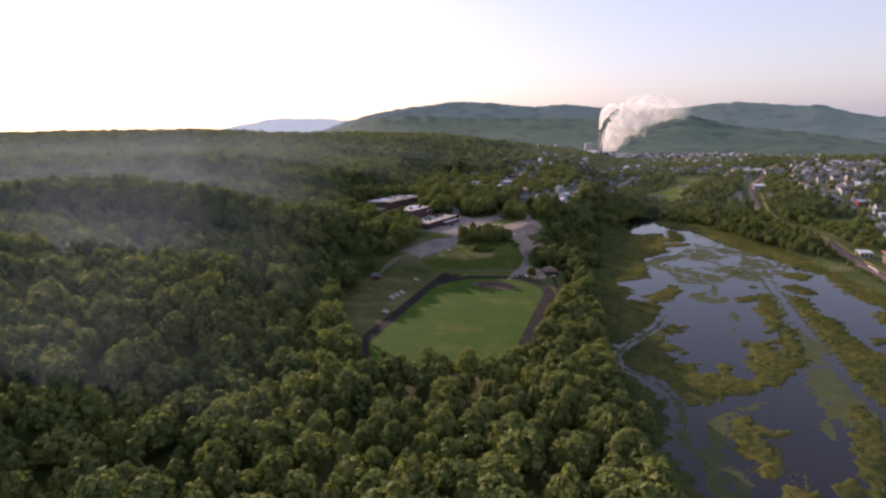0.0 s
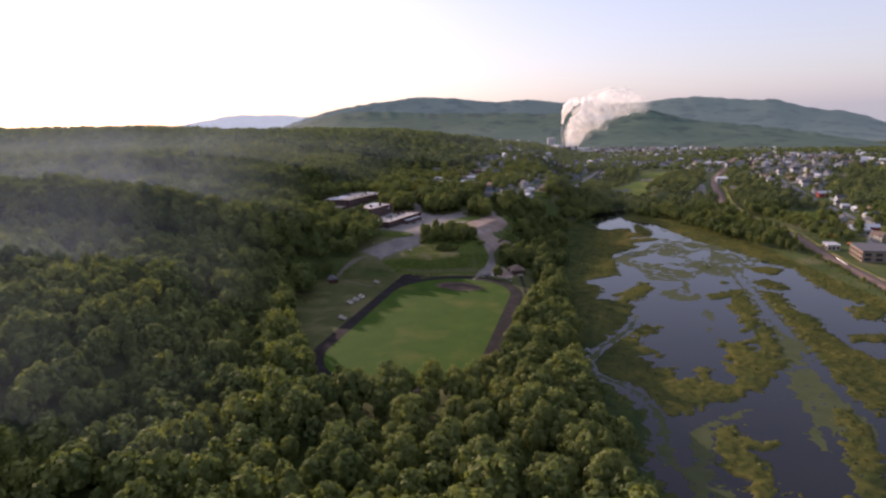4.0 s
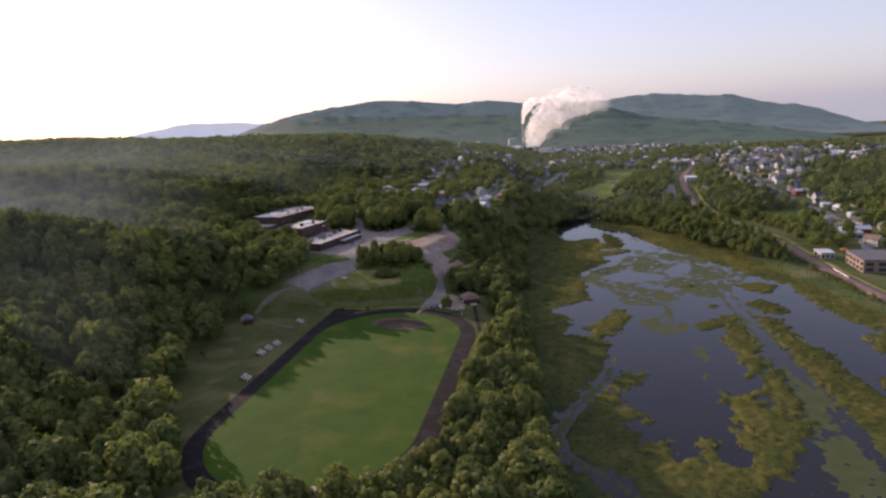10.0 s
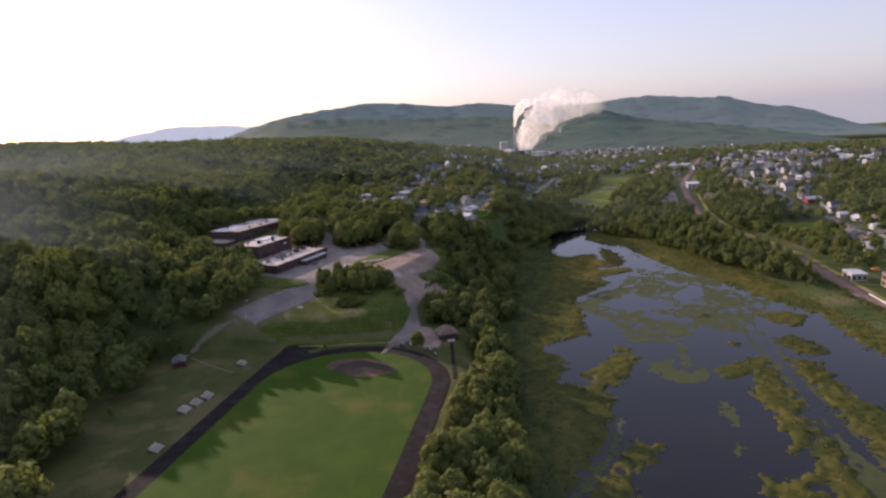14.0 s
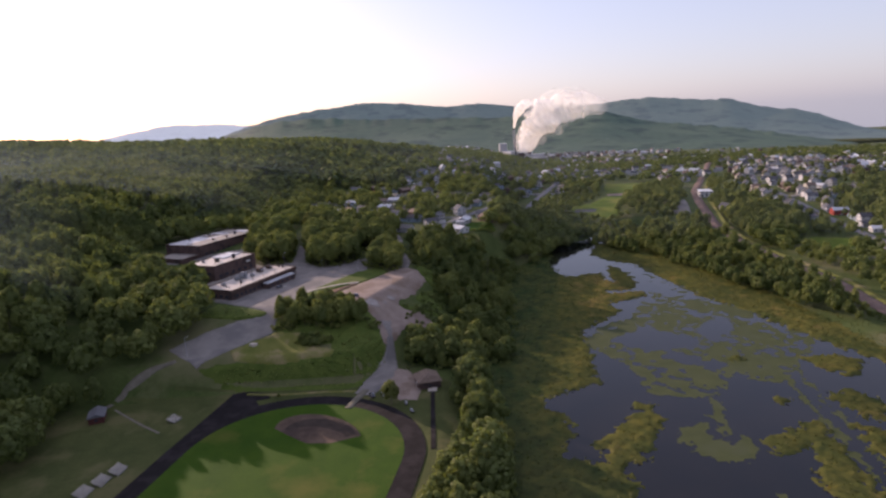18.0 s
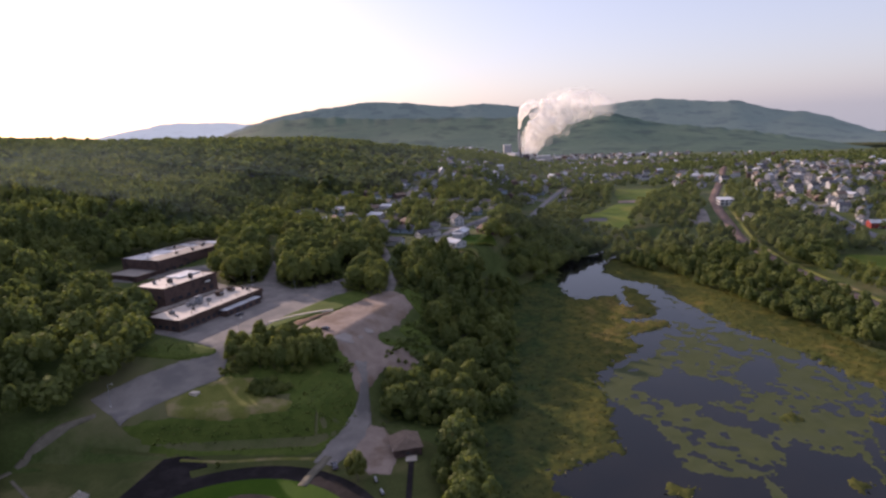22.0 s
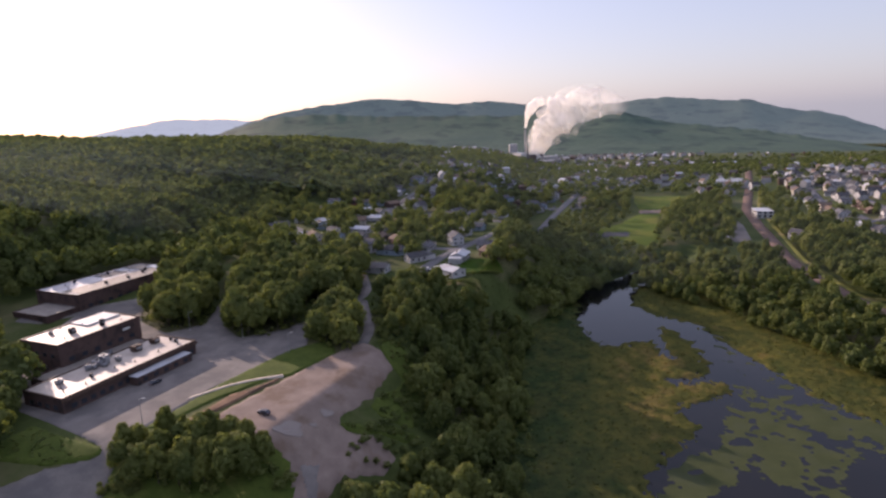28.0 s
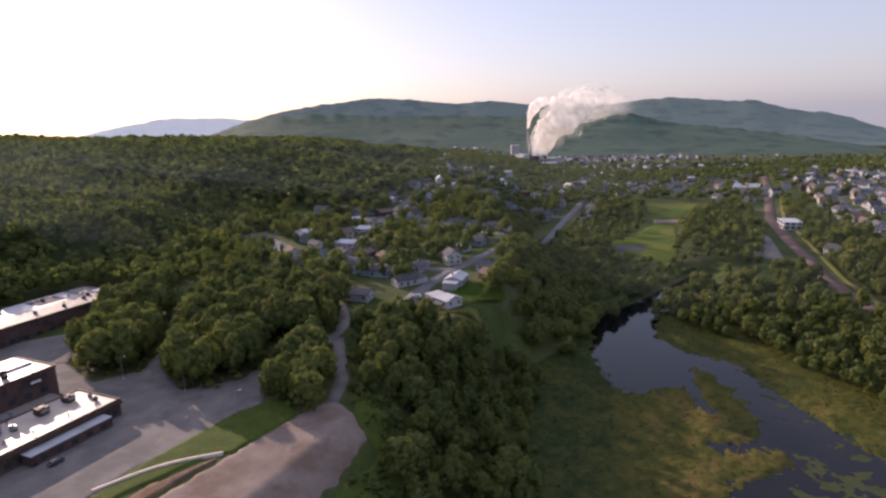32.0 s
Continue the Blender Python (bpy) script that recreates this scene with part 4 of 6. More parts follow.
draped("gravel_lot", [(-24, 527), (-5, 558), (11, 583), (18, 592), (23, 592), (34, 576), (27, 556), (18, 540), (20, 537), (30, 538), (37, 533), (33, 524), (22, 518), (15, 500), (11, 500), (7, 514), (-2, 519)],
       M_GRAVEL, 0.34, 1.3, 0.5, "pale dirt and gravel overflow lot with puddles", "parking lot")
draped("drive_fan", [(1, 462), (3, 468), (4.5, 475), (9.5, 486), (13, 496), (13.5, 506), (9.5, 516), (15, 519), (16, 510), (17.5, 498), (18.8, 489), (17.5, 478), (15, 470), (9, 459)], M_ASPHALT, 0.46, 0.8, 0.2, "gravel drive curving down to the running track", "drive")
draped("hut_apron", [(12, 466), (15, 476), (18, 487), (24, 484), (28, 474), (30, 462), (28, 452), (21, 453), (14, 460)], M_GRAVEL, 0.42, 1.2, 0.25, "pale gravel apron beside the field house", "apron")
strip("strip_path", [(-33, 546), (-23, 555.5), (-15, 559.5), (-4.5, 562.5)], 1.5, M_SAND, 0.6, "narrow pale footpath crossing the grass strip", "path")
draped("weed_verge", [(27, 552), (30, 560), (35, 566), (38, 573), (31, 580), (26, 594), (30, 600), (44, 584), (46, 566), (42, 548), (34, 547)], M_TALL, 0.55, 1.2, 0.4, "bright green weeds between the gravel and the trees", "weeds")
draped("weed_island", [(17, 537), (22, 541), (34, 545), (43, 546), (40, 540), (30, 539.5), (22, 537)], M_TALL, 0.6, 1.1, 0.3, "bright green weeds growing across the gravel lot", "weeds")
strip("footpath", [(-108, 456), (-104, 464), (-99, 471), (-89, 476), (-79, 482)], 2.4, M_PATH, 0.22, "pale trodden path up to the school lot", "path")
strip("worn_line", [(-46, 468), (-30, 465), (-14, 466), (4, 464)], 1.6, M_LAWN, 0.3, "worn dry line in the grass along the foot of the bank", "path")
strip("track_crossing", [(6, 465), (3, 458), (0, 448)], 3.0, M_PATH, 0.5, "pale wheel-worn crossing over the cinder track", "path")
strip("side_path", [(-99, 460), (-84, 447), (-71, 437)], 1.0, M_PATH, 0.24, "narrow pale path across the grass", "path")
strip("service_lane", [(-14, 616), (4, 626), (16, 660), (10, 690)], 5.0, M_ASPHALT, 0.2, "narrow asphalt lane between the groves", "lane")
strip("wood_lane", [(20, 585), (22, 610), (14, 650)], 4.5, M_ASPHALT, 0.2, "narrow lane leaving the gravel lot", "lane")
strip("marsh_trail", [(110, 640), (118, 660), (112, 680)], 1.4, M_GRAVEL, 0.5, "short pale trail in the marsh grass", "path")


def pool(name, cx, cy, rx, ry, turn, label):
    bm = bmesh.new()
    vs = []
    for k in range(28):
        a = k * math.tau / 28
        r = 1 + 0.16 * math.sin(3 * a + cx) + 0.1 * math.sin(5 * a)
        px, py = rx * r * math.cos(a), ry * r * math.sin(a)
        wx, wy = cx + px * math.cos(radians(turn)) - py * math.sin(radians(turn)), cy + px * math.sin(radians(turn)) + py * math.cos(radians(turn))
        vs.append(bm.verts.new((px, py, float(land(wx, wy) - land(cx, cy)))))
    bm.faces.new(vs)
    low = bmesh.ops.extrude_face_region(bm, geom=bm.faces[:])
    bmesh.ops.translate(bm, vec=(0, 0, -0.06), verts=[v for v in low["geom"] if isinstance(v, bmesh.types.BMVert)])
    bmesh.ops.recalc_face_normals(bm, faces=bm.faces[:])
    me = bpy.data.meshes.new(name)
    bm.to_mesh(me)
    bm.free()
    me.materials.append(M_PUDDLE)
    ob = new(name, me)
    ob.matrix_world = pose(cx, cy, float(land(cx, cy)) + 0.56, 0, 0, turn)
    return tagged(ob, label, "puddle", "puddles on the lot")


pool("puddle", 5.2, 525.6, 4.3, 2.6, 40, "shallow rain puddle with a muddy rim on the gravel lot")
pool("puddle", 14.4, 538.6, 2.3, 1.3, 40, "small rain puddle on the gravel lot")
pool("puddle", 11.4, 531.4, 1.2, 0.7, 40, "small rain puddle on the gravel lot")

# ---- running track extras ----
tagged(flat_ring("running_track", stadium(39.6), stadium(47.5), 2.42, M_TRACK), "dark cinder running track round the grass field", "track", "", "structure")
rim = stadium(39.8)
bm = bmesh.new()
bm.faces.new([bm.verts.new((p[0], p[1], 2.46)) for p in rim])
me = bpy.data.meshes.new("infield")
bm.to_mesh(me)
bm.free()
me.materials.append(M_GRASS)
tagged(new("infield", me), "bright green mown grass infield with worn patches", "lawn", "", "structure")


def slab(name, corners, z, depth, material, label, category, kind="structure"):
    bm = bmesh.new()
    f = bm.faces.new([bm.verts.new((c[0], c[1], z)) for c in corners])
    if f.normal.z < 0 or f.calc_area() and sum((a[0] - b[0]) * (a[1] + b[1]) for a, b in zip(corners, corners[1:] + corners[:1])) < 0:
        f.normal_flip()
    r = bmesh.ops.extrude_face_region(bm, geom=[f])
    bmesh.ops.translate(bm, vec=(0, 0, -depth), verts=[v for v in r["geom"] if isinstance(v, bmesh.types.BMVert)])
    bmesh.ops.recalc_face_normals(bm, faces=bm.faces[:])
    me = bpy.data.meshes.new(name)
    bm.to_mesh(me)
    bm.free()
    me.materials.append(material)
    return tagged(new(name, me), label, category, "", kind)


slab("sprint_lane", [tuple(on_field(s, n)) for s, n in ((402, -147.2), (402, -139.6), (428, -136), (437, -128), (443, -133), (446, -128), (450, -131), (452, -140), (449, -146.5))], 2.405, 0.9, M_TRACK,
     "straight cinder lane running on past the bend", "track")
dirt = []
for k in range(15):
    a = math.pi * (0.02 + 0.96 * k / 14)
    dirt.append((-9.5 + 17.0 * math.cos(a) - 2.0 * math.sin(a), 429 + 15.5 * math.sin(a) - 5.0 * math.cos(a)))
dirt += [(-19, 428), (-12, 422), (-3, 421)]
slab("ball_diamond", dirt, 2.5, 0.12, M_DIRT, "bare dirt arc of a ball diamond in the grass", "dirt")
darker = []
for k in range(11):
    a = math.pi * (0.06 + 0.9 * k / 10)
    darker.append((-8.5 + 14.2 * math.cos(a), 428 + 12.2 * math.sin(a) - 4.0 * math.cos(a)))
for k in range(11):
    a = math.pi * (0.94 - 0.86 * k / 10)
    darker.append((-8.5 + 11.0 * math.cos(a), 427 + 6.5 * math.sin(a) - 4.0 * math.cos(a)))
slab("damp_dirt", darker, 2.52, 0.1, M_DIRT_D, "damp dark band of dirt in the diamond", "dirt")

# ---- school ----
def wall_windows(ob, face, along_from, along_to, count, z, w, h, half):
    """A row of dark windows let into one face of a block; each is a part with a pale frame."""
    for k in range(count):
        s = along_from + (along_to - along_from) * (k + 0.5) / count
        if face in ("east", "west"):
            sx = half if face == "east" else -half
            fr = part("window", box(bmesh.new(), sx, s, z, 0.14, w, h), M_DARK, ob)
            part("pane", box(bmesh.new(), sx + math.copysign(0.05, sx), s, z + 0.08, 0.1, w - 0.2, h - 0.16), M_GLASS, fr)
        else:
            sy = half if face == "north" else -half
            fr = part("window", box(bmesh.new(), s, sy, z, w, 0.14, h), M_DARK, ob)
            part("pane", box(bmesh.new(), s, sy + math.copysign(0.05, sy), z + 0.08, w - 0.2, 0.1, h - 0.16), M_GLASS, fr)


def school_block(cx, cy, length, width, z0, z1, roof, label, turn=-25):
    ob = thing("school_block", label, "school", pose(cx, cy, z0, 0, 0, turn), "school blocks")
    h = z1 - z0
    part("wall", box(bmesh.new(), 0, 0, -3, width, length, h + 2.75), M_BRICK, ob)
    part("roof", box(bmesh.new(), 0, 0, h - 0.26, width - 0.7, length - 0.7, 0.22), roof, ob)
    for n, (px, py, sx, sy) in enumerate(((width / 2, 0, 0.5, length + 0.5), (-width / 2, 0, 0.5, length + 0.5), (0, length / 2, width - 0.5, 0.5), (0, -length / 2, width - 0.5, 0.5))):
        part("parapet", box(bmesh.new(), px, py, h - 0.5, sx, sy, 0.8, 0.05), M_FASCIA, ob)
    return ob


wing = school_block(-67.5, 567.5, 56, 20, 25.3, 31, M_ROOF_SAND, "low brick school wing with a sand-coloured flat roof")
wall_windows(wing, "east", -26, -2, 7, 1.2, 2.0, 1.7, 10.02)
wall_windows(wing, "east", 22, 27, 2, 1.2, 1.6, 1.7, 10.02)
wall_windows(wing, "south", -8, 8, 4, 1.2, 2.2, 1.7, 28.02)
part("fascia", box(bmesh.new(), 10.35, 0, 4.3, 0.6, 57, 1.0, 0.04), M_FASCIA, wing)
porch = part("lean_to", box(bmesh.new(), 12.2, 9, -1, 4.2, 25, 4.4), M_BRICK, wing, "lower brick bay along the wing")
part("roof", box(bmesh.new(), 12.3, 9, 3.4, 4.4, 25.2, 0.25, 0.03), M_ROOF, porch)
for k in range(5):
    part("window", box(bmesh.new(), 14.33, 0 + k * 4.6, 0.9, 0.1, 1.9, 1.5), M_GLASS, porch)
part("door", box(bmesh.new(), 14.35, -2.6, -0.9, 0.12, 1.1, 2.1), M_DARK, porch)
# darker roof material here: shade between the blocks put into the colour
link = school_block(-80.5, 578, 44, 12, 25.6, 29.2, M_ROOF_D, "low link roof between two school blocks, their shade put into its grey")
block = school_block(-91.5, 590.5, 36, 21, 26.3, 38, M_ROOF_SAND, "two-storey brick school block with a sunlit flat roof")
wall_windows(block, "east", -16, 16, 6, 4.2, 2.2, 1.7, 10.52)
wall_windows(block, "south", -9, 9, 4, 1.4, 2.0, 1.6, 18.02)
wall_windows(block, "south", -9, 9, 4, 6.4, 2.0, 1.6, 18.02)
part("white_panel", box(bmesh.new(), 10.6, 11, 8.4, 0.2, 3.4, 0.7), M_WHITE, block, "white panel high on the east wall")
raised = part("raised_roof", box(bmesh.new(), -4.5, 9, 11.4, 10, 15, 0.9, 0.05), M_ROOF, block, "pale raised roof section")
hall = school_block(-126, 680, 62, 32, 27.5, 37, M_ROOF, "large brick school hall with a bright metal roof")
wall_windows(hall, "east", -28, 6, 6, 2.0, 2.4, 1.8, 16.02)
wall_windows(hall, "south", -13, 13, 5, 2.0, 2.4, 1.8, 31.02)
part("roof_section", box(bmesh.new(), 8, -4, 9.42, 14, 50, 0.25, 0.03), M_ROOF_D, hall, "greyer roof strip along the hall's edge")
part("roof_section", box(bmesh.new(), -3, 24.5, 9.42, 22, 11, 0.4, 0.03), M_ROOF_D, hall, "grey far roof section")
part("white_roof_slab", box(bmesh.new(), 4, 26.5, 9.86, 10, 5, 0.3, 0.03), M_WHITE, hall, "white slab on the far roof section")
part("roof_section", box(bmesh.new(), -8, 6, 9.42, 11, 14, 0.2, 0.03), M_SHINGLE, hall, "darker patch of the hall roof")
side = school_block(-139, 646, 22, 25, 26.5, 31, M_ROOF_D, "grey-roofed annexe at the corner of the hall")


def roof_unit(host, x, y, z, sx, sy, sz, label, mat=None):
    """An air handler on a curb: casing, curb and hood."""
    m = host.matrix_world @ pose(x, y, z)
    ob = tagged(new("rooftop_unit"), label, "air handler", "rooftop units")
    ob.matrix_world = m
    part("curb", box(bmesh.new(), 0, 0, -0.05, sx * 0.86, sy * 0.86, 0.35), M_DARK, ob)
    part("casing", box(bmesh.new(), 0, 0, 0.3, sx, sy, sz, 0.06), mat or M_METAL, ob)
    part("hood", box(bmesh.new(), sx * 0.55, 0, 0.3 + sz * 0.35, sx * 0.25, sy * 0.7, sz * 0.4, 0.04), M_METAL, ob)
    part("fan_cowl", tube(bmesh.new(), 0, 0, 0.3 + sz, min(sx, sy) * 0.3, min(sx, sy) * 0.26, 0.2, 14), M_DARK, ob)


# the two fascia-brown casings have their backlit shade put into the colour
for x, y, sx, sy, sz, m in ((-3, -20, 2.0, 2.2, 1.4, None), (-4.5, -8, 1.6, 1.8, 1.8, None), (-3.2, -6.5, 1.2, 1.2, 1.6, None), (-4.5, -1.5, 3.0, 2.6, 3.0, None), (-1.5, 2.0, 2.2, 1.4, 1.5, None),
                            (-4, 12, 3.0, 3.4, 2.0, M_FASCIA), (-4.5, 21, 3.0, 3.0, 1.8, M_FASCIA), (-5.5, -3.6, 2.8, 2.6, 1.8, None), (-2.2, -3.4, 2.0, 1.8, 1.2, None), (2.5, -12, 1.0, 1.0, 0.9, M_DARK), (3.5, 24.5, 1.1, 1.1, 1.0, M_DARK), (-0.5, 25.5, 1.0, 1.0, 0.9, M_DARK)):
    roof_unit(wing, x, y, 5.66, sx, sy, sz, "boxy metal air handler on the low school roof", m)
for x, y, sx, sy, sz, m in ((2, -6, 2.0, 2.2, 1.8, M_DARK), (5.5, 4.5, 1.6, 1.6, 2.4, M_DARK), (-5, -10, 1.4, 1.4, 1.0, None)):
    roof_unit(block, x, y, 11.66, sx, sy, sz, "dark air handler on the two-storey roof", m)
for x, y in ((9, -10), (11, 2), (8, 14), (-9, 5), (-10, -14), (4, 19)):
    roof_unit(hall, x, y, 9.74, 1.3, 1.3, 0.9, "small roof vent on the school hall", M_DARK)
duct = thing("roof_duct", "blue-grey sheet-metal duct on the link roof", "duct", link.matrix_world @ pose(1, 2, 3.6))
part("run", box(bmesh.new(), 0, 0, 0, 1.0, 6, 0.9, 0.05), M_METAL, duct)
part("elbow", box(bmesh.new(), 0, 3.2, 0, 1.0, 1.0, 2.0, 0.05), M_METAL, duct)



def vent_pipe(host, x, y, z):
    ob = tagged(new("vent_pipe"), "short dark vent pipe standing on a school roof", "vent pipe", "vent pipes")
    ob.matrix_world = host.matrix_world @ pose(x, y, z)
    part("flashing", tube(bmesh.new(), 0, 0, -0.06, 0.35, 0.3, 0.12, 10), M_DARK, ob)
    part("pipe", tube(bmesh.new(), 0, 0, 0, 0.16, 0.16, 0.9, 10), M_DARK, ob)
    part("cap", tube(bmesh.new(), 0, 0, 0.85, 0.26, 0.2, 0.2, 10), M_DARK, ob)


for x, y in ((5, -24), (1.5, -22.5), (6.5, -17), (4, -4), (6, 3), (5.5, 14), (7, 22), (-8, 24), (-8, 4)):
    vent_pipe(wing, x, y, 5.66)
for x, y in ((6, -12), (-3, 2), (7, 12), (-8, -4)):
    vent_pipe(block, x, y, 11.66)
for x, y in ((-12, 20), (-3, 14), (-6, 28), (13, 22), (-9, -20), (-1, -24), (-13, 4), (5, 6)):
    vent_pipe(hall, x, y, 9.72)


# ---- lamp posts, cars, sheds, stands ----
def lamp_post(x, y, h=8.5):
    z = float(land(x, y))
    ob = thing("lamp_post", "grey metal lamp post beside the school drive", "lamp post", pose(x, y, z, 0, 0, 30), "lamp posts by the school")
    part("base", box(bmesh.new(), 0, 0, -0.3, 0.5, 0.5, 0.7, 0.04), M_WHITE, ob)
    part("pole", tube(bmesh.new(), 0, 0, 0.3, 0.11, 0.07, h, 8), M_METAL, ob)
    bm = bmesh.new()
    box(bm, 0.6, 0, h + 0.2, 1.3, 0.08, 0.08)
    part("arm", bm, M_METAL, ob)
    part("lantern", box(bmesh.new(), 1.4, 0, h + 0.1, 0.7, 0.34, 0.2, 0.05), M_WHITE, ob)


for p in ((-41, 529), (-8, 585), (-60, 617), (-33, 606), (-77, 486)):
    lamp_post(*p)


def car_model(label, paint, dark=M_GLASS):
    ob = thing("car", label, "car", Matrix.Identity(4), "parked cars")
    bm = bmesh.new()
    side = ((-2.25, 0.35), (-2.25, 0.85), (-1.95, 0.98), (-1.2, 1.02), (1.0, 1.0), (2.05, 0.86), (2.25, 0.7), (2.25, 0.35))
    a = [bm.verts.new((0.88, y, z)) for y, z in side]
    b = [bm.verts.new((-0.88, y, z)) for y, z in side]
    bm.faces.new(a), bm.faces.new(b[::-1])
    for k in range(len(side)):
        j = (k + 1) % len(side)
        bm.faces.new((a[j], a[k], b[k], b[j]))
    bmesh.ops.recalc_face_normals(bm, faces=bm.faces[:])
    bmesh.ops.bevel(bm, geom=bm.edges[:], offset=0.06, segments=2, affect="EDGES")
    part("body", bm, paint, ob)
    bm = bmesh.new()
    lo = [(-0.8, -1.9, 0.96), (0.8, -1.9, 0.96), (0.8, 1.0, 0.98), (-0.8, 1.0, 0.98)]
    hi = [(-0.64, -1.5, 1.46), (0.64, -1.5, 1.46), (0.64, 0.25, 1.46), (-0.64, 0.25, 1.46)]
    v = [bm.verts.new(c) for c in lo + hi]
    for f in ((0, 1, 5, 4), (1, 2, 6, 5), (2, 3, 7, 6), (3, 0, 4, 7), (4, 5, 6, 7)):
        bm.faces.new([v[i] for i in f])
    cabin = part("cabin", bm, dark, ob, "dark car windows")
    part("roof_panel", box(bmesh.new(), 0, -0.62, 1.45, 1.28, 1.76, 0.06, 0.02), paint, cabin)
    for sx in (-0.82, 0.82):
        for sy in (-1.4, 1.4):
            bm = bmesh.new()
            bmesh.ops.create_cone(bm, cap_ends=True, segments=14, radius1=0.33, radius2=0.33, depth=0.22, matrix=pose(sx, sy, 0.33, 0, 90, 0))
            w = part("wheel", bm, M_DARK, ob)
            bm = bmesh.new()
            bmesh.ops.create_cone(bm, cap_ends=True, segments=10, radius1=0.19, radius2=0.19, depth=0.25, matrix=pose(sx, sy, 0.33, 0, 90, 0))
            part("rim", bm, M_METAL, w)
    for sx in (-0.62, 0.62):
        part("headlight", box(bmesh.new(), sx, 2.22, 0.62, 0.34, 0.1, 0.16, 0.02), M_WHITE, ob)
        part("tail_light", box(bmesh.new(), sx, -2.24, 0.7, 0.3, 0.08, 0.2, 0.02), M_RED, ob)
    return ob


CARS = [car_model("dark blue-grey car parked on a lot", M_CAR_D), car_model("white car parked in the open", M_CAR_W), car_model("red car parked by a house", M_RED), car_model("silver car parked by a kerb", M_CAR_S)]
car_used = set()


def park_car(k, x, y, turn, up=0.22):
    m = pose(x, y, float(land(x, y)) + up, 0, 0, turn)
    if k in car_used:
        copy_thing(CARS[k], m)
    else:
        car_used.add(k)
        CARS[k].matrix_world = m


park_car(0, -4.2, 532.4, 62, 0.38)
park_car(0, -50.5, 560, -25, 0.36)
park_car(0, 9, 458, 20, 0.4)
park_car(1, 14, 458.5, 15, 0.4)


def shed(x, y, turn, w, l, h, rh, wall_mat, roof_mat, label, hip=0.0, z=None):
    z = float(land(x, y)) if z is None else z
    ob = thing("shed", label, "shed", pose(x, y, z, 0, 0, turn), "sheds by the field")
    part("wall", box(bmesh.new(), 0, 0, -0.5, w, l, h + 0.5), wall_mat, ob)
    bm = bmesh.new()
    e = 0.6
    a = [bm.verts.new(c) for c in ((-w / 2 - e, -l / 2 - e, h), (w / 2 + e, -l / 2 - e, h), (w / 2 + e, l / 2 + e, h), (-w / 2 - e, l / 2 + e, h), (0, -l / 2 - e + hip, h + rh), (0, l / 2 + e - hip, h + rh))]
    for f in ((0, 1, 4), (1, 2, 5, 4), (2, 3, 5), (3, 0, 4, 5), (3, 2, 1, 0)):
        bm.faces.new([a[i] for i in f])
    part("roof", bm, roof_mat, ob)
    part("door", box(bmesh.new(), -w / 2 - 0.03, 0, 0, 0.1, 1.6, 2.1), M_WHITE, ob)
    part("window", box(bmesh.new(), 0, -l / 2 - 0.03, 1.1, 1.2, 0.1, 0.9), M_GLASS, ob)
    return ob


shed(32.5, 467.5, 12, 9.5, 10, 3.2, 3.0, M_BRICK, M_ROOF_BR, "brick field house with a brown hipped roof", 3.0)
shed(-102, 452, 20, 5.5, 8, 2.8, 1.6, M_BARN, M_SHINGLE, "small dark red storage shed with a grey roof", 0.0)


def bleacher(x, y, turn, rows, length, label):
    ob = thing("bleacher", label, "bleacher", pose(x, y, float(land(x, y)) + 0.15, 0, 0, turn), "bleachers")
    for k in range(rows):
        part("seat_plank", box(bmesh.new(), k * 0.75, 0, 0.4 + k * 0.32, 0.34, length, 0.07, 0.01), M_SAND, ob)
        part("foot_plank", box(bmesh.new(), k * 0.75 - 0.36, 0, 0.12 + k * 0.32, 0.3, length, 0.05, 0.01), M_METAL, ob)
    for s in (-0.46, 0, 0.46):
        part("frame", box(bmesh.new(), rows * 0.34, s * length, 0, rows * 0.75, 0.08, 0.12), M_DARK, ob)
        for k in range(rows):
            part("upright", box(bmesh.new(), k * 0.75, s * length, 0, 0.07, 0.07, 0.4 + k * 0.32), M_DARK, ob)


for k in range(3):
    bleacher(-78.2 + k * 2.6, 398.8 + k * 6.2, 171, 5, 5.6, "pale aluminium bleacher on the grass by the track")
bleacher(-68, 447, 171, 5, 5.0, "pale aluminium bleacher on the grass by the track")
bleacher(-77, 368, 171, 5, 5.0, "pale aluminium bleacher on the grass by the track")

slab("jump_runway", [(33.0, 413), (34.8, 413), (35.4, 459), (33.6, 459)], 2.4, 0.5, M_TRACK, "narrow dark jump runway beside the track", "runway")
slab("jump_pit", [(32.6, 459.6), (36.4, 459.6), (36.4, 463), (32.6, 463)], 2.42, 0.5, M_SAND, "pale sand landing pit", "sand pit")
slab("concrete_pad", [(-50, 491), (-47, 490), (-46, 492), (-49, 493)], 17.1, 1.2, M_SAND, "pale concrete pad on the lawn", "pad")
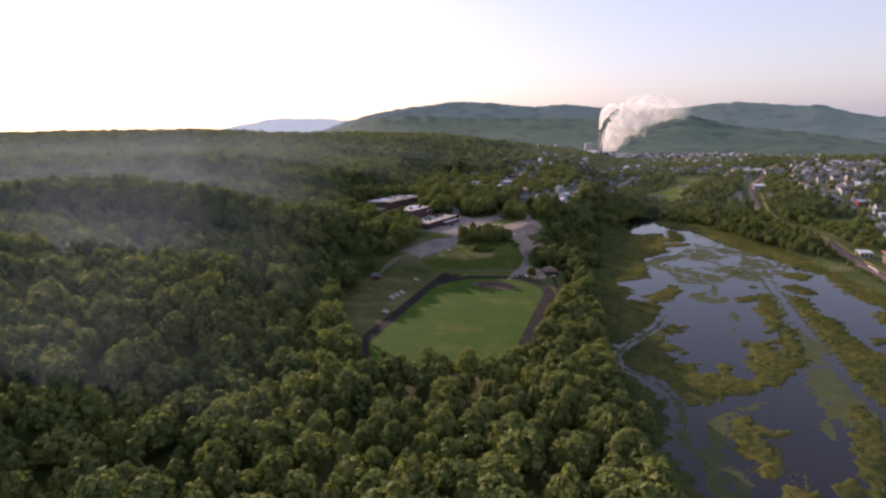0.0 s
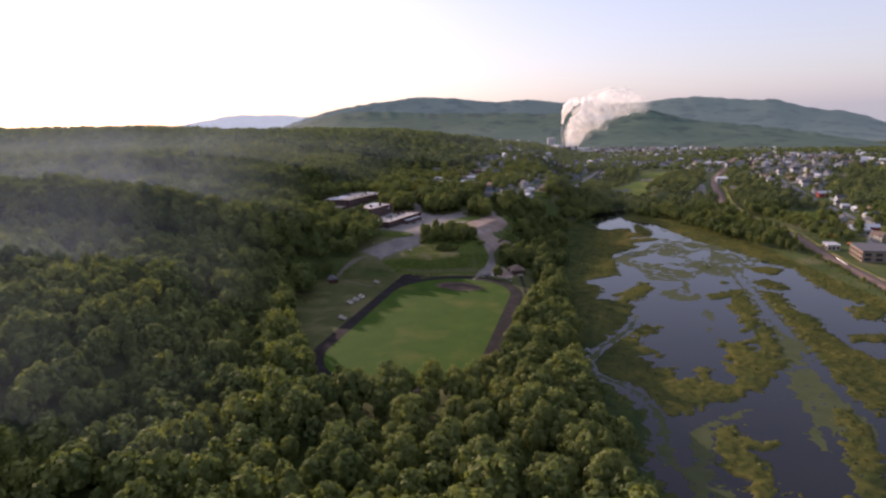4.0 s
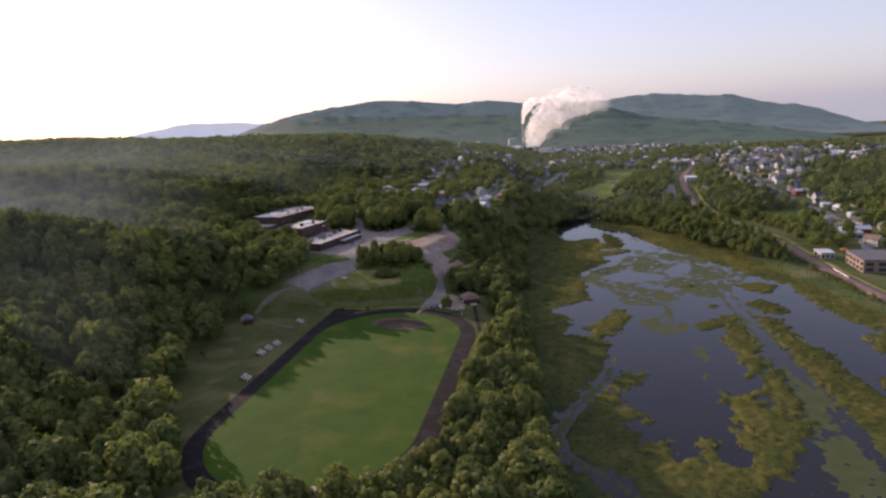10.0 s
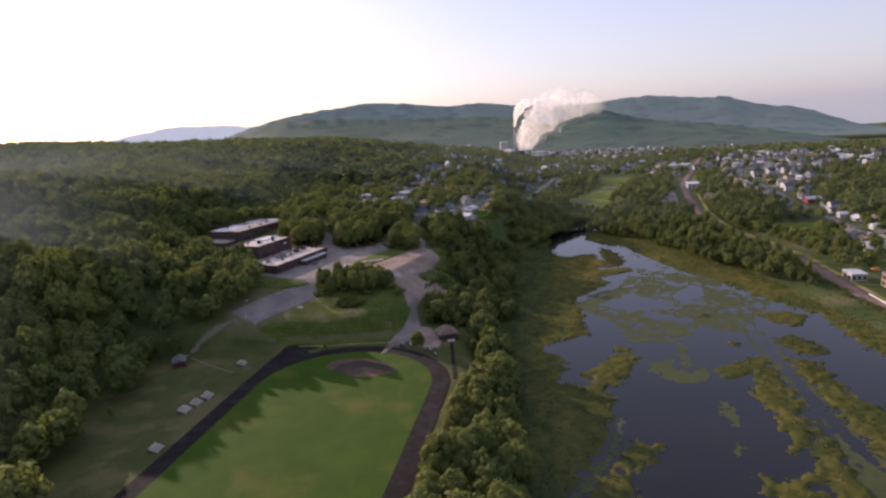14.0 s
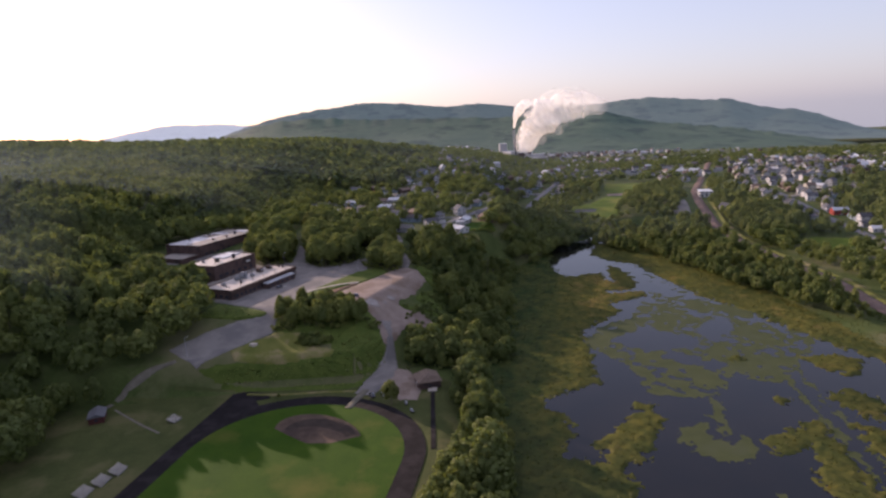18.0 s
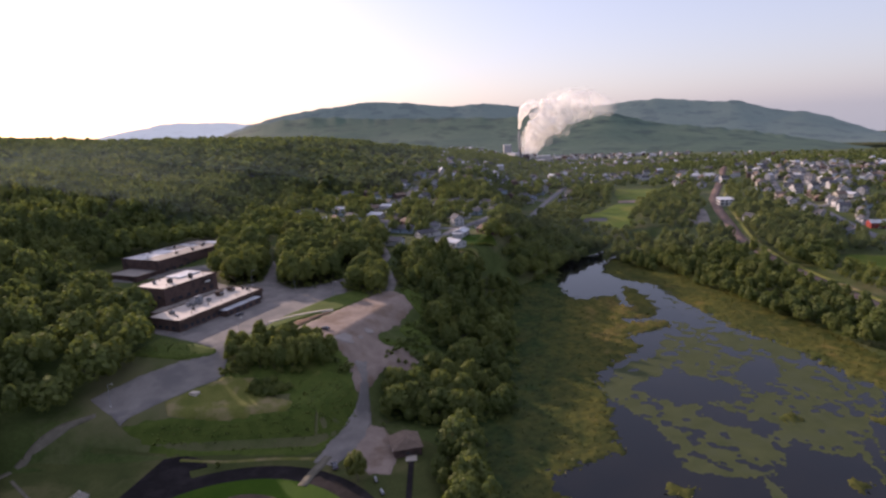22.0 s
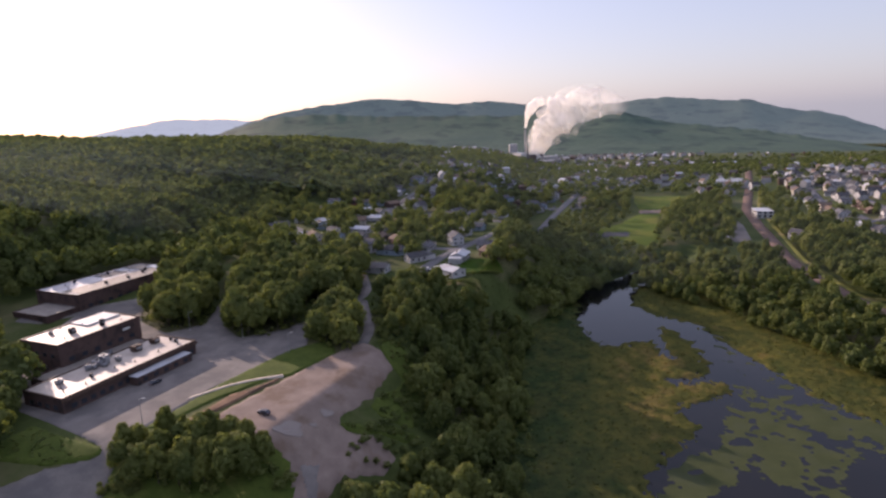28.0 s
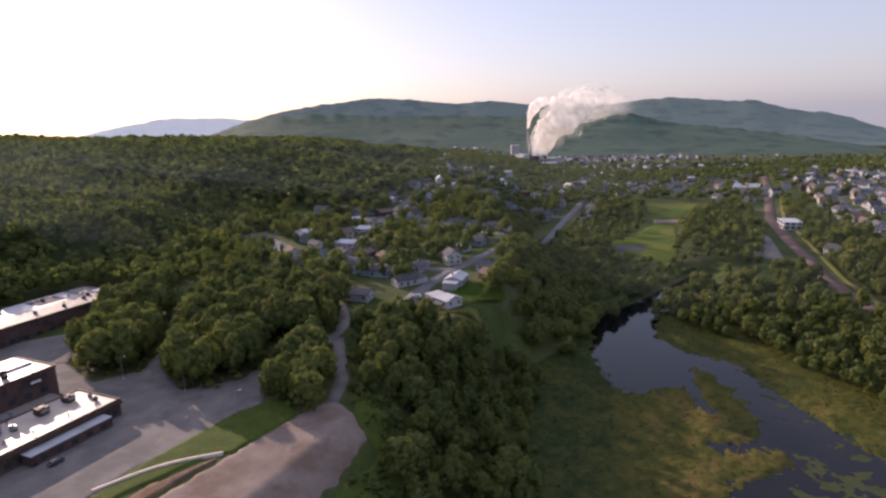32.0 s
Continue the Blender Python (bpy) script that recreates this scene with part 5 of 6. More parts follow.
for x, y, t in ((23.5, 449, 15), (26, 442, 20)):
    ob = thing("hurdle_cart", "pale metal hurdle cart on the grass", "cart", pose(x, y, float(land(x, y)) + 0.3, 0, 0, t), "hurdle carts")
    part("deck", box(bmesh.new(), 0, 0, 0.4, 0.8, 2.6, 0.12, 0.02), M_METAL, ob)
    part("rack", box(bmesh.new(), 0, 0, 0.52, 0.6, 2.3, 0.5, 0.03), M_METAL, ob)
    for sy in (-1.0, 1.0):
        bm = bmesh.new()
        bmesh.ops.create_cone(bm, cap_ends=True, segments=10, radius1=0.25, radius2=0.25, depth=1.1, matrix=pose(0, sy, 0.25, 0, 90, 0))
        part("wheel", bm, M_DARK, ob)
tree(17.6, 450, 10.5, 3, "single rounded shade tree on the grass by the drive")
tree(-31, 462, 2.6, 1, "small round shrub at the foot of the bank")
tree(-108, 396, 6, 7, "lone dark young tree on the shaded grass")


slab("throwing_circle", [(-31 + 1.6 * math.cos(k * 0.524), 276 + 1.6 * math.sin(k * 0.524)) for k in range(12)], 2.52, 0.2, M_SAND, "pale concrete throwing circle in the grass", "pad")

# ---- town ----
def house_model(wall, roof, w, l, h, rh, label, storeys=1, ell=False):
    ob = thing("house", label, "house", Matrix.Identity(4), "houses in the valley")
    bm = bmesh.new()
    a = [bm.verts.new(c) for c in ((-w / 2, -l / 2, -2), (w / 2, -l / 2, -2), (w / 2, l / 2, -2), (-w / 2, l / 2, -2), (-w / 2, -l / 2, h), (w / 2, -l / 2, h), (w / 2, l / 2, h), (-w / 2, l / 2, h), (0, -l / 2, h + rh), (0, l / 2, h + rh))]
    for f in ((0, 1, 5, 8, 4), (1, 2, 6, 5), (2, 3, 7, 9, 6), (3, 0, 4, 7), (3, 2, 1, 0)):
        bm.faces.new([a[i] for i in f])
    part("wall", bm, wall, ob)
    bm = bmesh.new()
    e, s = 0.45, math.hypot(w / 2, rh)
    for sx in (-1, 1):
        n = Vector((rh * sx, 0, w / 2)).normalized() * 0.16
        lo, hi = Vector((sx * (w / 2 + e), 0, h - e * rh / (w / 2))), Vector((0, 0, h + rh))
        q = []
        for off in (Vector(), n):
            q += [bm.verts.new(lo + off + Vector((0, -l / 2 - e, 0))), bm.verts.new(hi + off + Vector((0, -l / 2 - e, 0))), bm.verts.new(hi + off + Vector((0, l / 2 + e, 0))), bm.verts.new(lo + off + Vector((0, l / 2 + e, 0)))]
        for f in ((0, 1, 2, 3), (7, 6, 5, 4), (0, 4, 5, 1), (1, 5, 6, 2), (2, 6, 7, 3), (3, 7, 4, 0)):
            bm.faces.new([q[i] for i in f])
    bmesh.ops.recalc_face_normals(bm, faces=bm.faces[:])
    r = part("roof", bm, roof, ob)
    part("chimney", box(bmesh.new(), w * 0.12, l * 0.2, h + rh * 0.4, 0.6, 0.6, rh * 0.6 + 0.8, 0.03), M_BRICK, r)
    part("door", box(bmesh.new(), w / 2, 0, 0, 0.12, 1.0, 2.05), M_DARK, ob)
    for k in range(storeys):
        for s2 in (-0.32, 0.32):
            part("window", box(bmesh.new(), w / 2, s2 * l, 0.9 + 2.7 * k, 0.12, 1.2, 1.3), M_GLASS, ob)
            part("window", box(bmesh.new(), s2 * w * 0.8, -l / 2, 0.9 + 2.7 * k, 1.1, 0.12, 1.3), M_GLASS, ob)
            part("window", box(bmesh.new(), -w / 2, s2 * l, 0.9 + 2.7 * k, 0.12, 1.2, 1.3), M_GLASS, ob)
    if ell:
        part("garage", box(bmesh.new(), 0, l / 2 + 3, -2, w * 0.8, 6, 4.6), wall, ob)
        part("garage_roof", box(bmesh.new(), 0, l / 2 + 3.1, 2.6, w * 0.8 + 0.6, 6.3, 0.3, 0.04), roof, ob)
    else:
        part("porch", box(bmesh.new(), w / 2 + 0.9, 0, -0.5, 1.7, 2.6, 0.8, 0.03), M_SAND, ob)
    return ob


HOUSES = [
    house_model(M_SIDING, M_SHINGLE, 8, 12, 3.0, 2.2, "white single-storey house with a grey shingle roof", 1, True),
    house_model(M_SIDING, M_SHINGLE, 8, 10, 5.6, 3.0, "white two-storey house with a steep grey roof", 2),
    house_model(M_SIDING_Y, M_ROOF_BR, 8, 11, 5.4, 2.6, "cream two-storey house with a brown roof", 2),
    house_model(M_SIDING_B, M_SHINGLE, 8.5, 12, 3.2, 2.4, "blue-grey house with a shingle roof and garage", 1, True),
    house_model(M_BRICK, M_ROOF_BR, 9, 13, 3.2, 2.2, "low brown brick house with a brown roof", 1),
    house_model(M_SIDING, M_ROOF, 9, 13, 3.0, 1.8, "pale house with a bright light-coloured roof", 1, True),
    house_model(M_RED, M_ROOF, 9, 14, 4.0, 2.2, "red house with a pale roof", 1),
]
house_used = set()
HOUSE_SPOTS = []


def settle(k, x, y, turn):
    m = pose(x, y, float(land(x, y)) + 0.3, 0, 0, turn)
    HOUSE_SPOTS.append((x, y))
    if k in house_used:
        return copy_thing(HOUSES[k], m)
    house_used.add(k)
    HOUSES[k].matrix_world = m
    return HOUSES[k]


STREETS = [
    [(35, 664), (46, 695), (60, 728), (84, 770), (108, 810), (128, 862), (153, 930), (191, 1012), (240, 1130), (300, 1300)],
    [(66, 740), (30, 752), (-10, 776), (-46, 820), (-80, 880)],
    [(116, 832), (60, 880), (0, 930), (-60, 950)],
    [(-10, 776), (4, 840), (10, 930), (50, 1060), (120, 1230)],
    [(191, 1012), (120, 1040), (30, 1060)],
    [(240, 1130), (160, 1150), (60, 1180)],
    [(330, 530), (372, 600), (398, 680), (418, 770), (432, 870), (458, 980), (524, 1120), (640, 1300)],
    [(432, 870), (470, 880), (520, 896)],
    [(458, 980), (545, 990), (640, 1010)],
    [(480, 1050), (600, 1080), (760, 1100)],
    [(470, 890), (500, 980), (540, 1090)],
]
for k, line in enumerate(STREETS):
    strip("street", line, 7.0, M_ROAD, 0.25, "pale asphalt street between the houses", "street")
rngh = random.Random(5)
NEAR_HOUSES = [(5, 61, 681, 35), (4, 86, 716, 30), (0, 40, 712, -60), (1, 66, 756, 20), (0, 19, 692, 70), (4, 27, 768, 30), (5, -3, 817, 62), (5, -42, 866, 70), (3, -21, 792, 50), (0, -32, 768, 72), (5, 4, 871, 66),
               (1, 346, 834, 20), (5, 366, 866, 70), (0, 340, 622, 25), (0, 391, 628, 20), (1, 404, 640, 75)]
for k, hx, hy, turn in NEAR_HOUSES:
    settle(k, hx, hy, turn)
for k, line in enumerate(STREETS):
    p = np.array(line, float)
    seg = np.r_[0, np.cumsum(np.hypot(*np.diff(p, axis=0).T))]
    s = 14.0
    while s < seg[-1]:
        x0, y0 = np.interp(s, seg, p[:, 0]), np.interp(s, seg, p[:, 1])
        x1, y1 = np.interp(s + 1, seg, p[:, 0]), np.interp(s + 1, seg, p[:, 1])
        d = math.hypot(x1 - x0, y1 - y0) or 1
        nx, ny = -(y1 - y0) / d, (x1 - x0) / d
        for side in (-1, 1):
            o = rngh.uniform(12.5, 21) * side
            hx, hy = x0 + nx * o, y0 + ny * o
            clear = all(math.hypot(hx - a, hy - b) > 15 for a, b in HOUSE_SPOTS)
            if clear and len(HOUSE_SPOTS) < 260 and rngh.random() < (0.86 if hx < 250 else 0.88) and not (hx > 90 and hx < 300 and hy < 1000 and hx > 0.34 * (hy - 560)) and hy > 690 - 0.5 * max(0, hx - 200) and not (hx < 400 and hx > 250 and 640 < hy < 870):
                kind = rngh.choices(range(7), (5, 1.2, 0.8, 4, 3.5, 2, 0.1) if hx < 220 else (6, 6, 2, 2, 2, 2, 0.1))[0]
                settle(kind, hx, hy, math.degrees(math.atan2(y1 - y0, x1 - x0)) - 90 + (180 if side < 0 else 0) * 1 + rngh.uniform(-14, 14) + 90 * (rngh.random() < 0.3))
                if rngh.random() < 0.3:
                    park_car(rngh.choice((1, 1, 2, 3, 0)), hx - nx * 8 * side + 4, hy - ny * 8 * side, rngh.uniform(0, 360), 0.3)
        s += rngh.uniform(16, 22)

# town park with two greens
draped("park_green", [(205, 905), (232, 930), (262, 965), (284, 964), (270, 930), (240, 850), (226, 838), (206, 866), (196, 888)], M_PARK, 0.3, 4.0, 0.5, "open green playing field by the pond", "lawn")
draped("park_green_far", [(268, 985), (290, 985), (330, 1040), (362, 1085), (296, 1088), (280, 1040)], M_PARK, 0.3, 4.0, 0.5, "far bright green playing field", "lawn")
draped("park_dirt", [(262, 968), (286, 966), (296, 984), (268, 986)], M_GRAVEL, 0.34, 3.0, 0.4, "bare strip between the two greens", "dirt")
draped("park_garden", [(196, 872), (222, 868), (226, 886), (204, 890)], M_SHINGLE, 0.42, 3.0, 0.3, "grey hard court at the edge of the green", "court")
strip("rail_bed", [(256, 360), (264, 418), (273, 486), (293, 584), (297, 690), (302, 720), (313, 788), (340, 882), (374, 970), (461, 1134), (560, 1330), (640, 1500)], 9.0, M_RAIL, 0.35, "brown gravel railbed along the pond", "railbed")
strip("rail_verge", [(262, 360), (280, 486), (302, 584), (306, 700), (325, 790), (354, 882), (388, 970), (474, 1130)], 5.0, M_LAWN, 0.2, "dry grass verge beside the railbed", "verge")
draped("car_park", CAR_PARK, M_ASPHALT, 0.4, 3.0, 0.2, "small asphalt car park by the railbed", "parking lot")
for k in range(7):
    park_car((1, 3, 1, 0, 2, 1, 3)[k], 298 + k * 3.2, 846 + k * 8, 70, 0.5)


def works(name, x, y, turn, w, l, h, wall, roof, label, rows, cols):
    z = float(land(x, y))
    ob = thing(name, label, "building", pose(x, y, z, 0, 0, turn), "buildings on the east bank")
    part("wall", box(bmesh.new(), 0, 0, -2, w, l, h + 1.8), wall, ob)
    part("roof", box(bmesh.new(), 0, 0, h - 0.25, w + 0.8, l + 0.8, 0.5, 0.05), roof, ob)
    for r in range(rows):
        for c in range(cols):
            s = -l / 2 + l * (c + 0.5) / cols
            f = part("window", box(bmesh.new(), -w / 2, s, 0.9 + r * 3.6, 0.16, l / cols * 0.66, 2.2), M_FASCIA, ob)
            part("pane", box(bmesh.new(), -w / 2 - 0.06, s, 1.0 + r * 3.6, 0.12, l / cols * 0.56, 2.0), M_GLASS, f)
        for c in range(3):
            s = -w / 2 + w * (c + 0.5) / 3
            part("window", box(bmesh.new(), s, -l / 2, 0.9 + r * 3.6, w / 3 * 0.6, 0.16, 2.2), M_GLASS, ob)
    return ob


works("mill_office", 303, 489, -16, 22, 30, 8.4, M_BRICK_TAN, M_SHINGLE, "two-storey tan brick building with large windows and dark roof", 2, 5)
works("workshop", 292, 523, -12, 9, 12, 4.5, M_SIDING_Y, M_ROOF, "small pale workshop beside the railbed", 1, 2)
works("warehouse", 352, 585, -20, 14, 26, 5, M_SIDING, M_ROOF, "low white warehouse with a pale roof", 1, 4)
works("depot", 450, 1166, -30, 30, 46, 7, M_SIDING, M_METAL, "large pale gabled depot beyond the park", 1, 6)
works("block_of_flats", 366, 925, -15, 14, 22, 6.5, M_SIDING, M_ROOF, "white flat-roofed block by the railbed", 2, 4)
ob = thing("guard_rail", "long white guard rail beside the railbed", "rail", pose(274, 478, float(land(274, 478)) + 0.2, 0, 0, -12), "")
part("beam", box(bmesh.new(), 0, 0, 0.5, 0.2, 22, 0.5, 0.03), M_WHITE, ob)
for k in range(8):
    part("post", box(bmesh.new(), 0.12, -10.5 + 3 * k, -0.3, 0.14, 0.14, 0.9), M_WHITE, ob)
for x, y, k, t in ((366, 592, 6, 75), (346, 548, 2, 20), (420, 600, 1, 20)):
    settle(k, x, y, t)
for x, y, s in ((318, 540, 3.0), (330, 520, 2.4), (322, 575, 2.6)):
    ob = thing("tarp_pile", "orange tarpaulin over a pile of goods", "tarp", pose(x, y, float(land(x, y)) + 0.1, 0, 0, x), "tarp piles")
    bm = bmesh.new()
    bmesh.ops.create_icosphere(bm, subdivisions=2, radius=1.0)
    for v in bm.verts:
        v.co = Vector((v.co.x * s, v.co.y * s * 0.7, max(-0.2, v.co.z) * 1.5 * (1 + 0.2 * math.sin(v.co.x * 5))))
    part("tarp", bm, M_ORANGE, ob)
for x, y in ((314, 520), (320, 508), (326, 498), (318, 470), (330, 476)):
    park_car(rngh.choice((1, 0, 2, 3)), x, y, rngh.uniform(0, 360), 0.2)


# far town, too far to count
def town_mesh(name, xs, ys, label):
    n = len(xs)
    w, l, h, rh = 7 + 3 * rng.rand(n), 8 + 5 * rng.rand(n), 4.5 + 3 * rng.rand(n), 1.5 + 2.5 * rng.rand(n)
    a = rng.rand(n) * 3.14
    c, s = np.cos(a), np.sin(a)
    z = land(xs, ys)
    unit = np.array([(-1, -1, 0), (1, -1, 0), (1, 1, 0), (-1, 1, 0), (-1, -1, 1), (1, -1, 1), (1, 1, 1), (-1, 1, 1), (0, -1, 2), (0, 1, 2)], float)
    lx, ly = unit[:, 0] * w[:, None] / 2, unit[:, 1] * l[:, None] / 2
    lz = np.where(unit[:, 2] == 0, -3.0, np.where(unit[:, 2] == 1, h[:, None], (h + rh)[:, None]))
    v = np.stack([lx * c[:, None] - ly * s[:, None] + xs[:, None], lx * s[:, None] + ly * c[:, None] + ys[:, None], lz + z[:, None]], -1)
    tri = np.array([(0, 1, 5), (0, 5, 4), (1, 2, 6), (1, 6, 5), (2, 3, 7), (2, 7, 6), (3, 0, 4), (3, 4, 7), (4, 5, 8), (6, 7, 9), (5, 6, 9), (5, 9, 8), (7, 4, 8), (7, 8, 9)])
    f = (tri[None] + (np.arange(n) * 10)[:, None, None]).reshape(-1, 3)
    paint = rng.choice([0, 0, 0, 0, 0, 2], n)
    top = rng.choice([3, 3, 4, 5], n)
    idx = np.where(np.arange(14)[None] < 10, paint[:, None], top[:, None]).reshape(-1)
    me = mesh_of(name, v.reshape(-1, 3), f, [M_SIDING, M_SIDING_Y, M_BRICK, M_SHINGLE, M_ROOF_BR, M_ROOF])
    me.polygons.foreach_set("material_index", idx.astype(np.int32))
    tagged(new(name, me), label, "town", "", "stuff")


x, y = jitter_grid(60, 1500, 1080, 2260, 22)
dens = 0.05 * (1 - step(700, 850, x)) + 0.9 * bump(x, y, 560, 1110, 130, 110) + 1.0 * bump(x, y, 470, 2180, 340, 110) + 0.8 * bump(x, y, 560, 1770, 150, 70) + 0.4 * bump(x, y, 350, 1240, 140, 110) + 0.08 * bump(x, y, 200, 1250, 140, 160)
hold = (rng.rand(len(x)) < np.clip(dens, 0, 0.9)) & in_view(x, y) & (x > 40 + 0.05 * (y - 1000)) & (inside(x, y, [(262, 960), (370, 1100), (290, 1110)]) < 0)
town_mesh("far_town", x[hold], y[hold], "far valley town of small white and pale houses")
x, y = jitter_grid(520, 1100, 960, 1160, 19)
hold = (rng.rand(len(x)) < 0.6) & in_view(x, y)
town_mesh("hillside_houses", x[hold], y[hold], "crowded white houses on the eastern hillside")

# trees among the houses
spots = np.array(HOUSE_SPOTS)


def free(x, y, gap):
    d = np.full(len(x), 1e9)
    for a, b in spots:
        d = np.minimum(d, np.hypot(x - a, y - b))
    for line in STREETS:
        d = np.minimum(d, along(x, y, line) + gap - (12.5 if line is STREETS[0] else 9))
    return d > gap


x, y = jitter_grid(-110, 330, 690, 1080, 10)
hold = free(x, y, 6.8) & (rng.rand(len(x)) < 0.95) & (inside(x, y, SHORE_WOOD) < 0) & (inside(x, y, GREENS) < -4) & (inside(x, y, EAST_WOOD) < 0) & ~wooded(x, y) & ~((x > 120) & (y < 830)) & (along(x, y, [(313, 788), (340, 882), (374, 970)]) > 22)
hold &= ~((x > -5) & (x < 90) & (y < 712)) & ~((x < 20) & (y < 724))
hold &= inside(x, y, [(44, 684), (62, 728), (88, 772), (112, 806), (126, 800), (102, 745), (94, 700), (70, 676)]) < 0
plant(x[hold], y[hold], "garden", 8, 13)
x, y = jitter_grid(268, 640, 540, 1080, 10)
hold = free(x, y, 6.8) & (rng.rand(len(x)) < 0.92 - 0.4 * step(840, 930, y) * (x > 380)) & in_view(x, y) & (inside(x, y, EAST_WOOD) < 0) & (inside(x, y, GREENS) < -4) & (x > 302) & (inside(x, y, [(330, 690), (350, 658), (382, 672), (392, 702), (360, 722)]) < 0) & (along(x, y, [(293, 584), (297, 690), (302, 720), (313, 788), (340, 882), (374, 970), (461, 1134)]) > 14) & (inside(x, y, [(285, 838), (310, 825), (336, 900), (322, 920)]) < 0)
plant(x[hold], y[hold], "garden", 7, 12)
x, y = jitter_grid(380, 1000, 480, 960, 9)
EAST_BELT = [(306, 690), (322, 676), (334, 690), (352, 726), (384, 760), (396, 800), (384, 850), (352, 886), (330, 800)]
bx, by = jitter_grid(300, 400, 670, 890, 6.4)
hold = (inside(bx, by, EAST_BELT) > 0) & free(bx, by, 9) & (along(bx, by, [(297, 690), (302, 720), (313, 788), (340, 882)]) > 9)
thin_one = rng.rand(len(bx)) < 0.55
plant(bx[hold & thin_one], by[hold & thin_one], "slim", 9, 17)
plant(bx[hold & ~thin_one], by[hold & ~thin_one], "near", 7, 13)
E_FOREST = [(398, 540), (408, 690), (440, 790), (510, 870), (640, 930), (1000, 960), (1000, 600), (500, 480)]
hold = (inside(x, y, E_FOREST) > 0) & in_view(x, y) & free(x, y, 8)
plant(x[hold], y[hold], "mid", 9, 14)
flush_woods("town_trees", "leafy garden trees among the houses")
x, y = jitter_grid(-60, 1700, 1080, 2200, 15)
hold = (rng.rand(len(x)) < np.where(x < 300, 0.88, 0.66) - 0.5 * step(1750, 1950, y) * (x > 150) - 0.4 * bump(x, y, 470, 2180, 380, 150) - 0.1 * bump(x, y, 350, 1240, 160, 130) - 0.4 * bump(x, y, 560, 1110, 150, 120)) & in_view(x, y) & (inside(x, y, GREENS) < -4)
plant(x[hold], y[hold], "far", 7, 11.5, 0.9, 1.3)
x, y = jitter_grid(640, 1500, 960, 1080, 15)
hold = (rng.rand(len(x)) < 0.55) & in_view(x, y)
plant(x[hold], y[hold], "far", 9, 14, 1.0, 1.4)
flush_woods("valley_trees", "far trees scattered through the valley town")

# scrub along the railbed and hedges in the near gardens
x, y = jitter_grid(240, 300, 380, 700, 3.0)
hold = (along(x, y, [(256, 372), (268, 486), (286, 584), (290, 690)]) < 7) & (along(x, y, [(256, 360), (264, 418), (273, 486), (293, 584), (297, 690)]) > 6) & (x < 292) & (rng.rand(len(x)) < 0.7)
plant(x[hold], y[hold], "mid", 1.5, 3.5, 0.9, 1.4)
for line in ([(46, 672), (74, 680)], [(88, 694), (76, 682)], [(52, 664), (80, 672)], [(0, 598), (-8, 612)]):
    p = np.array(line, float)
    seg = np.r_[0, np.cumsum(np.hypot(*np.diff(p, axis=0).T))]
    s = np.arange(0, seg[-1], 1.3)
    plant(np.interp(s, seg, p[:, 0]), np.interp(s, seg, p[:, 1]), "mid", 1.5, 2.3, 0.9, 1.2)
x, y = jitter_grid(-70, 14, 466, 510, 1.7)
BANK = [(-68, 476), (-52, 479), (-30, 479), (-9, 482), (-7, 492), (10, 506), (13, 490), (5, 473), (-2, 470), (-36, 472), (-56, 473)]
hold = inside(x, y, BANK) > 0.6
plant(x[hold], y[hold], "mid", 0.45, 0.9, 1.6, 2.4, 0.0)
x, y = jitter_grid(-34, -8, 482, 500, 2.2)
hold = np.hypot((x + 20) / 8, (y - 492) / 4.5) < 1
plant(x[hold], y[hold], "grove", 2.2, 3.6, 1.1, 1.5)
for poly, lo, hi in ((GROVES["terrace_wood"], 1.8, 4.5), (GROVES["lot_wood"], 1.5, 3.5), (GROVES["clump"], 2.0, 4.5), (GROVES["loop_wood"], 1.5, 3.5), (GROVES["court_wood"], 1.5, 3.5), (GROVES["band"], 1.8, 4.0), ([(22, 520), (44, 530), (48, 548), (34, 552), (22, 540)], 1.5, 4.0)):
    p = np.array(poly)
    x, y = jitter_grid(p[:, 0].min(), p[:, 0].max(), p[:, 1].min(), p[:, 1].max(), 4.4)
    hold = inside(x, y, poly) > 0.5
    plant(x[hold], y[hold], "mid", lo, hi, 1.0, 1.6)
x, y = jitter_grid(60, 180, 420, 700, 6.0)
hold = (marsh_depth(x, y) > 3) & (waves(x, y, 30, 91) + 0.5 * waves(x, y, 11, 92) > 0.55) & (land(x, y) < 0.6)
plant(x[hold], y[hold], "mid", 0.5, 1.3, 1.6, 2.6, 0.3)
x, y = jitter_grid(16, 44, 536, 547, 1.6)
hold = inside(x, y, [(17, 537), (22, 541), (34, 545), (43, 546), (40, 540), (30, 539.5), (22, 537)]) > 0.6
plant(x[hold], y[hold], "mid", 0.8, 1.8, 1.2, 1.8)
x, y = jitter_grid(24, 46, 546, 600, 2.2)
hold = (inside(x, y, [(27, 552), (30, 560), (35, 566), (38, 573), (31, 580), (26, 594), (30, 600), (44, 584), (46, 566), (42, 548), (34, 547)]) > 0.6) & (rng.rand(len(x)) < 0.75)
plant(x[hold], y[hold], "mid", 0.7, 2.4, 1.2, 1.8)
x, y = jitter_grid(-48, -30, 496, 506, 2.0)
hold = np.hypot((x + 37) / 7, (y - 503) / 2.5) < 1
plant(x[hold], y[hold], "grove", 1.4, 2.4, 1.1, 1.5)
x, y = jitter_grid(-84, -46, 510, 532, 1.8)
hold = inside(x, y, [(-76, 531), (-60, 522), (-48, 518), (-46, 515), (-48, 513), (-60, 511), (-82, 514)]) > 0.8
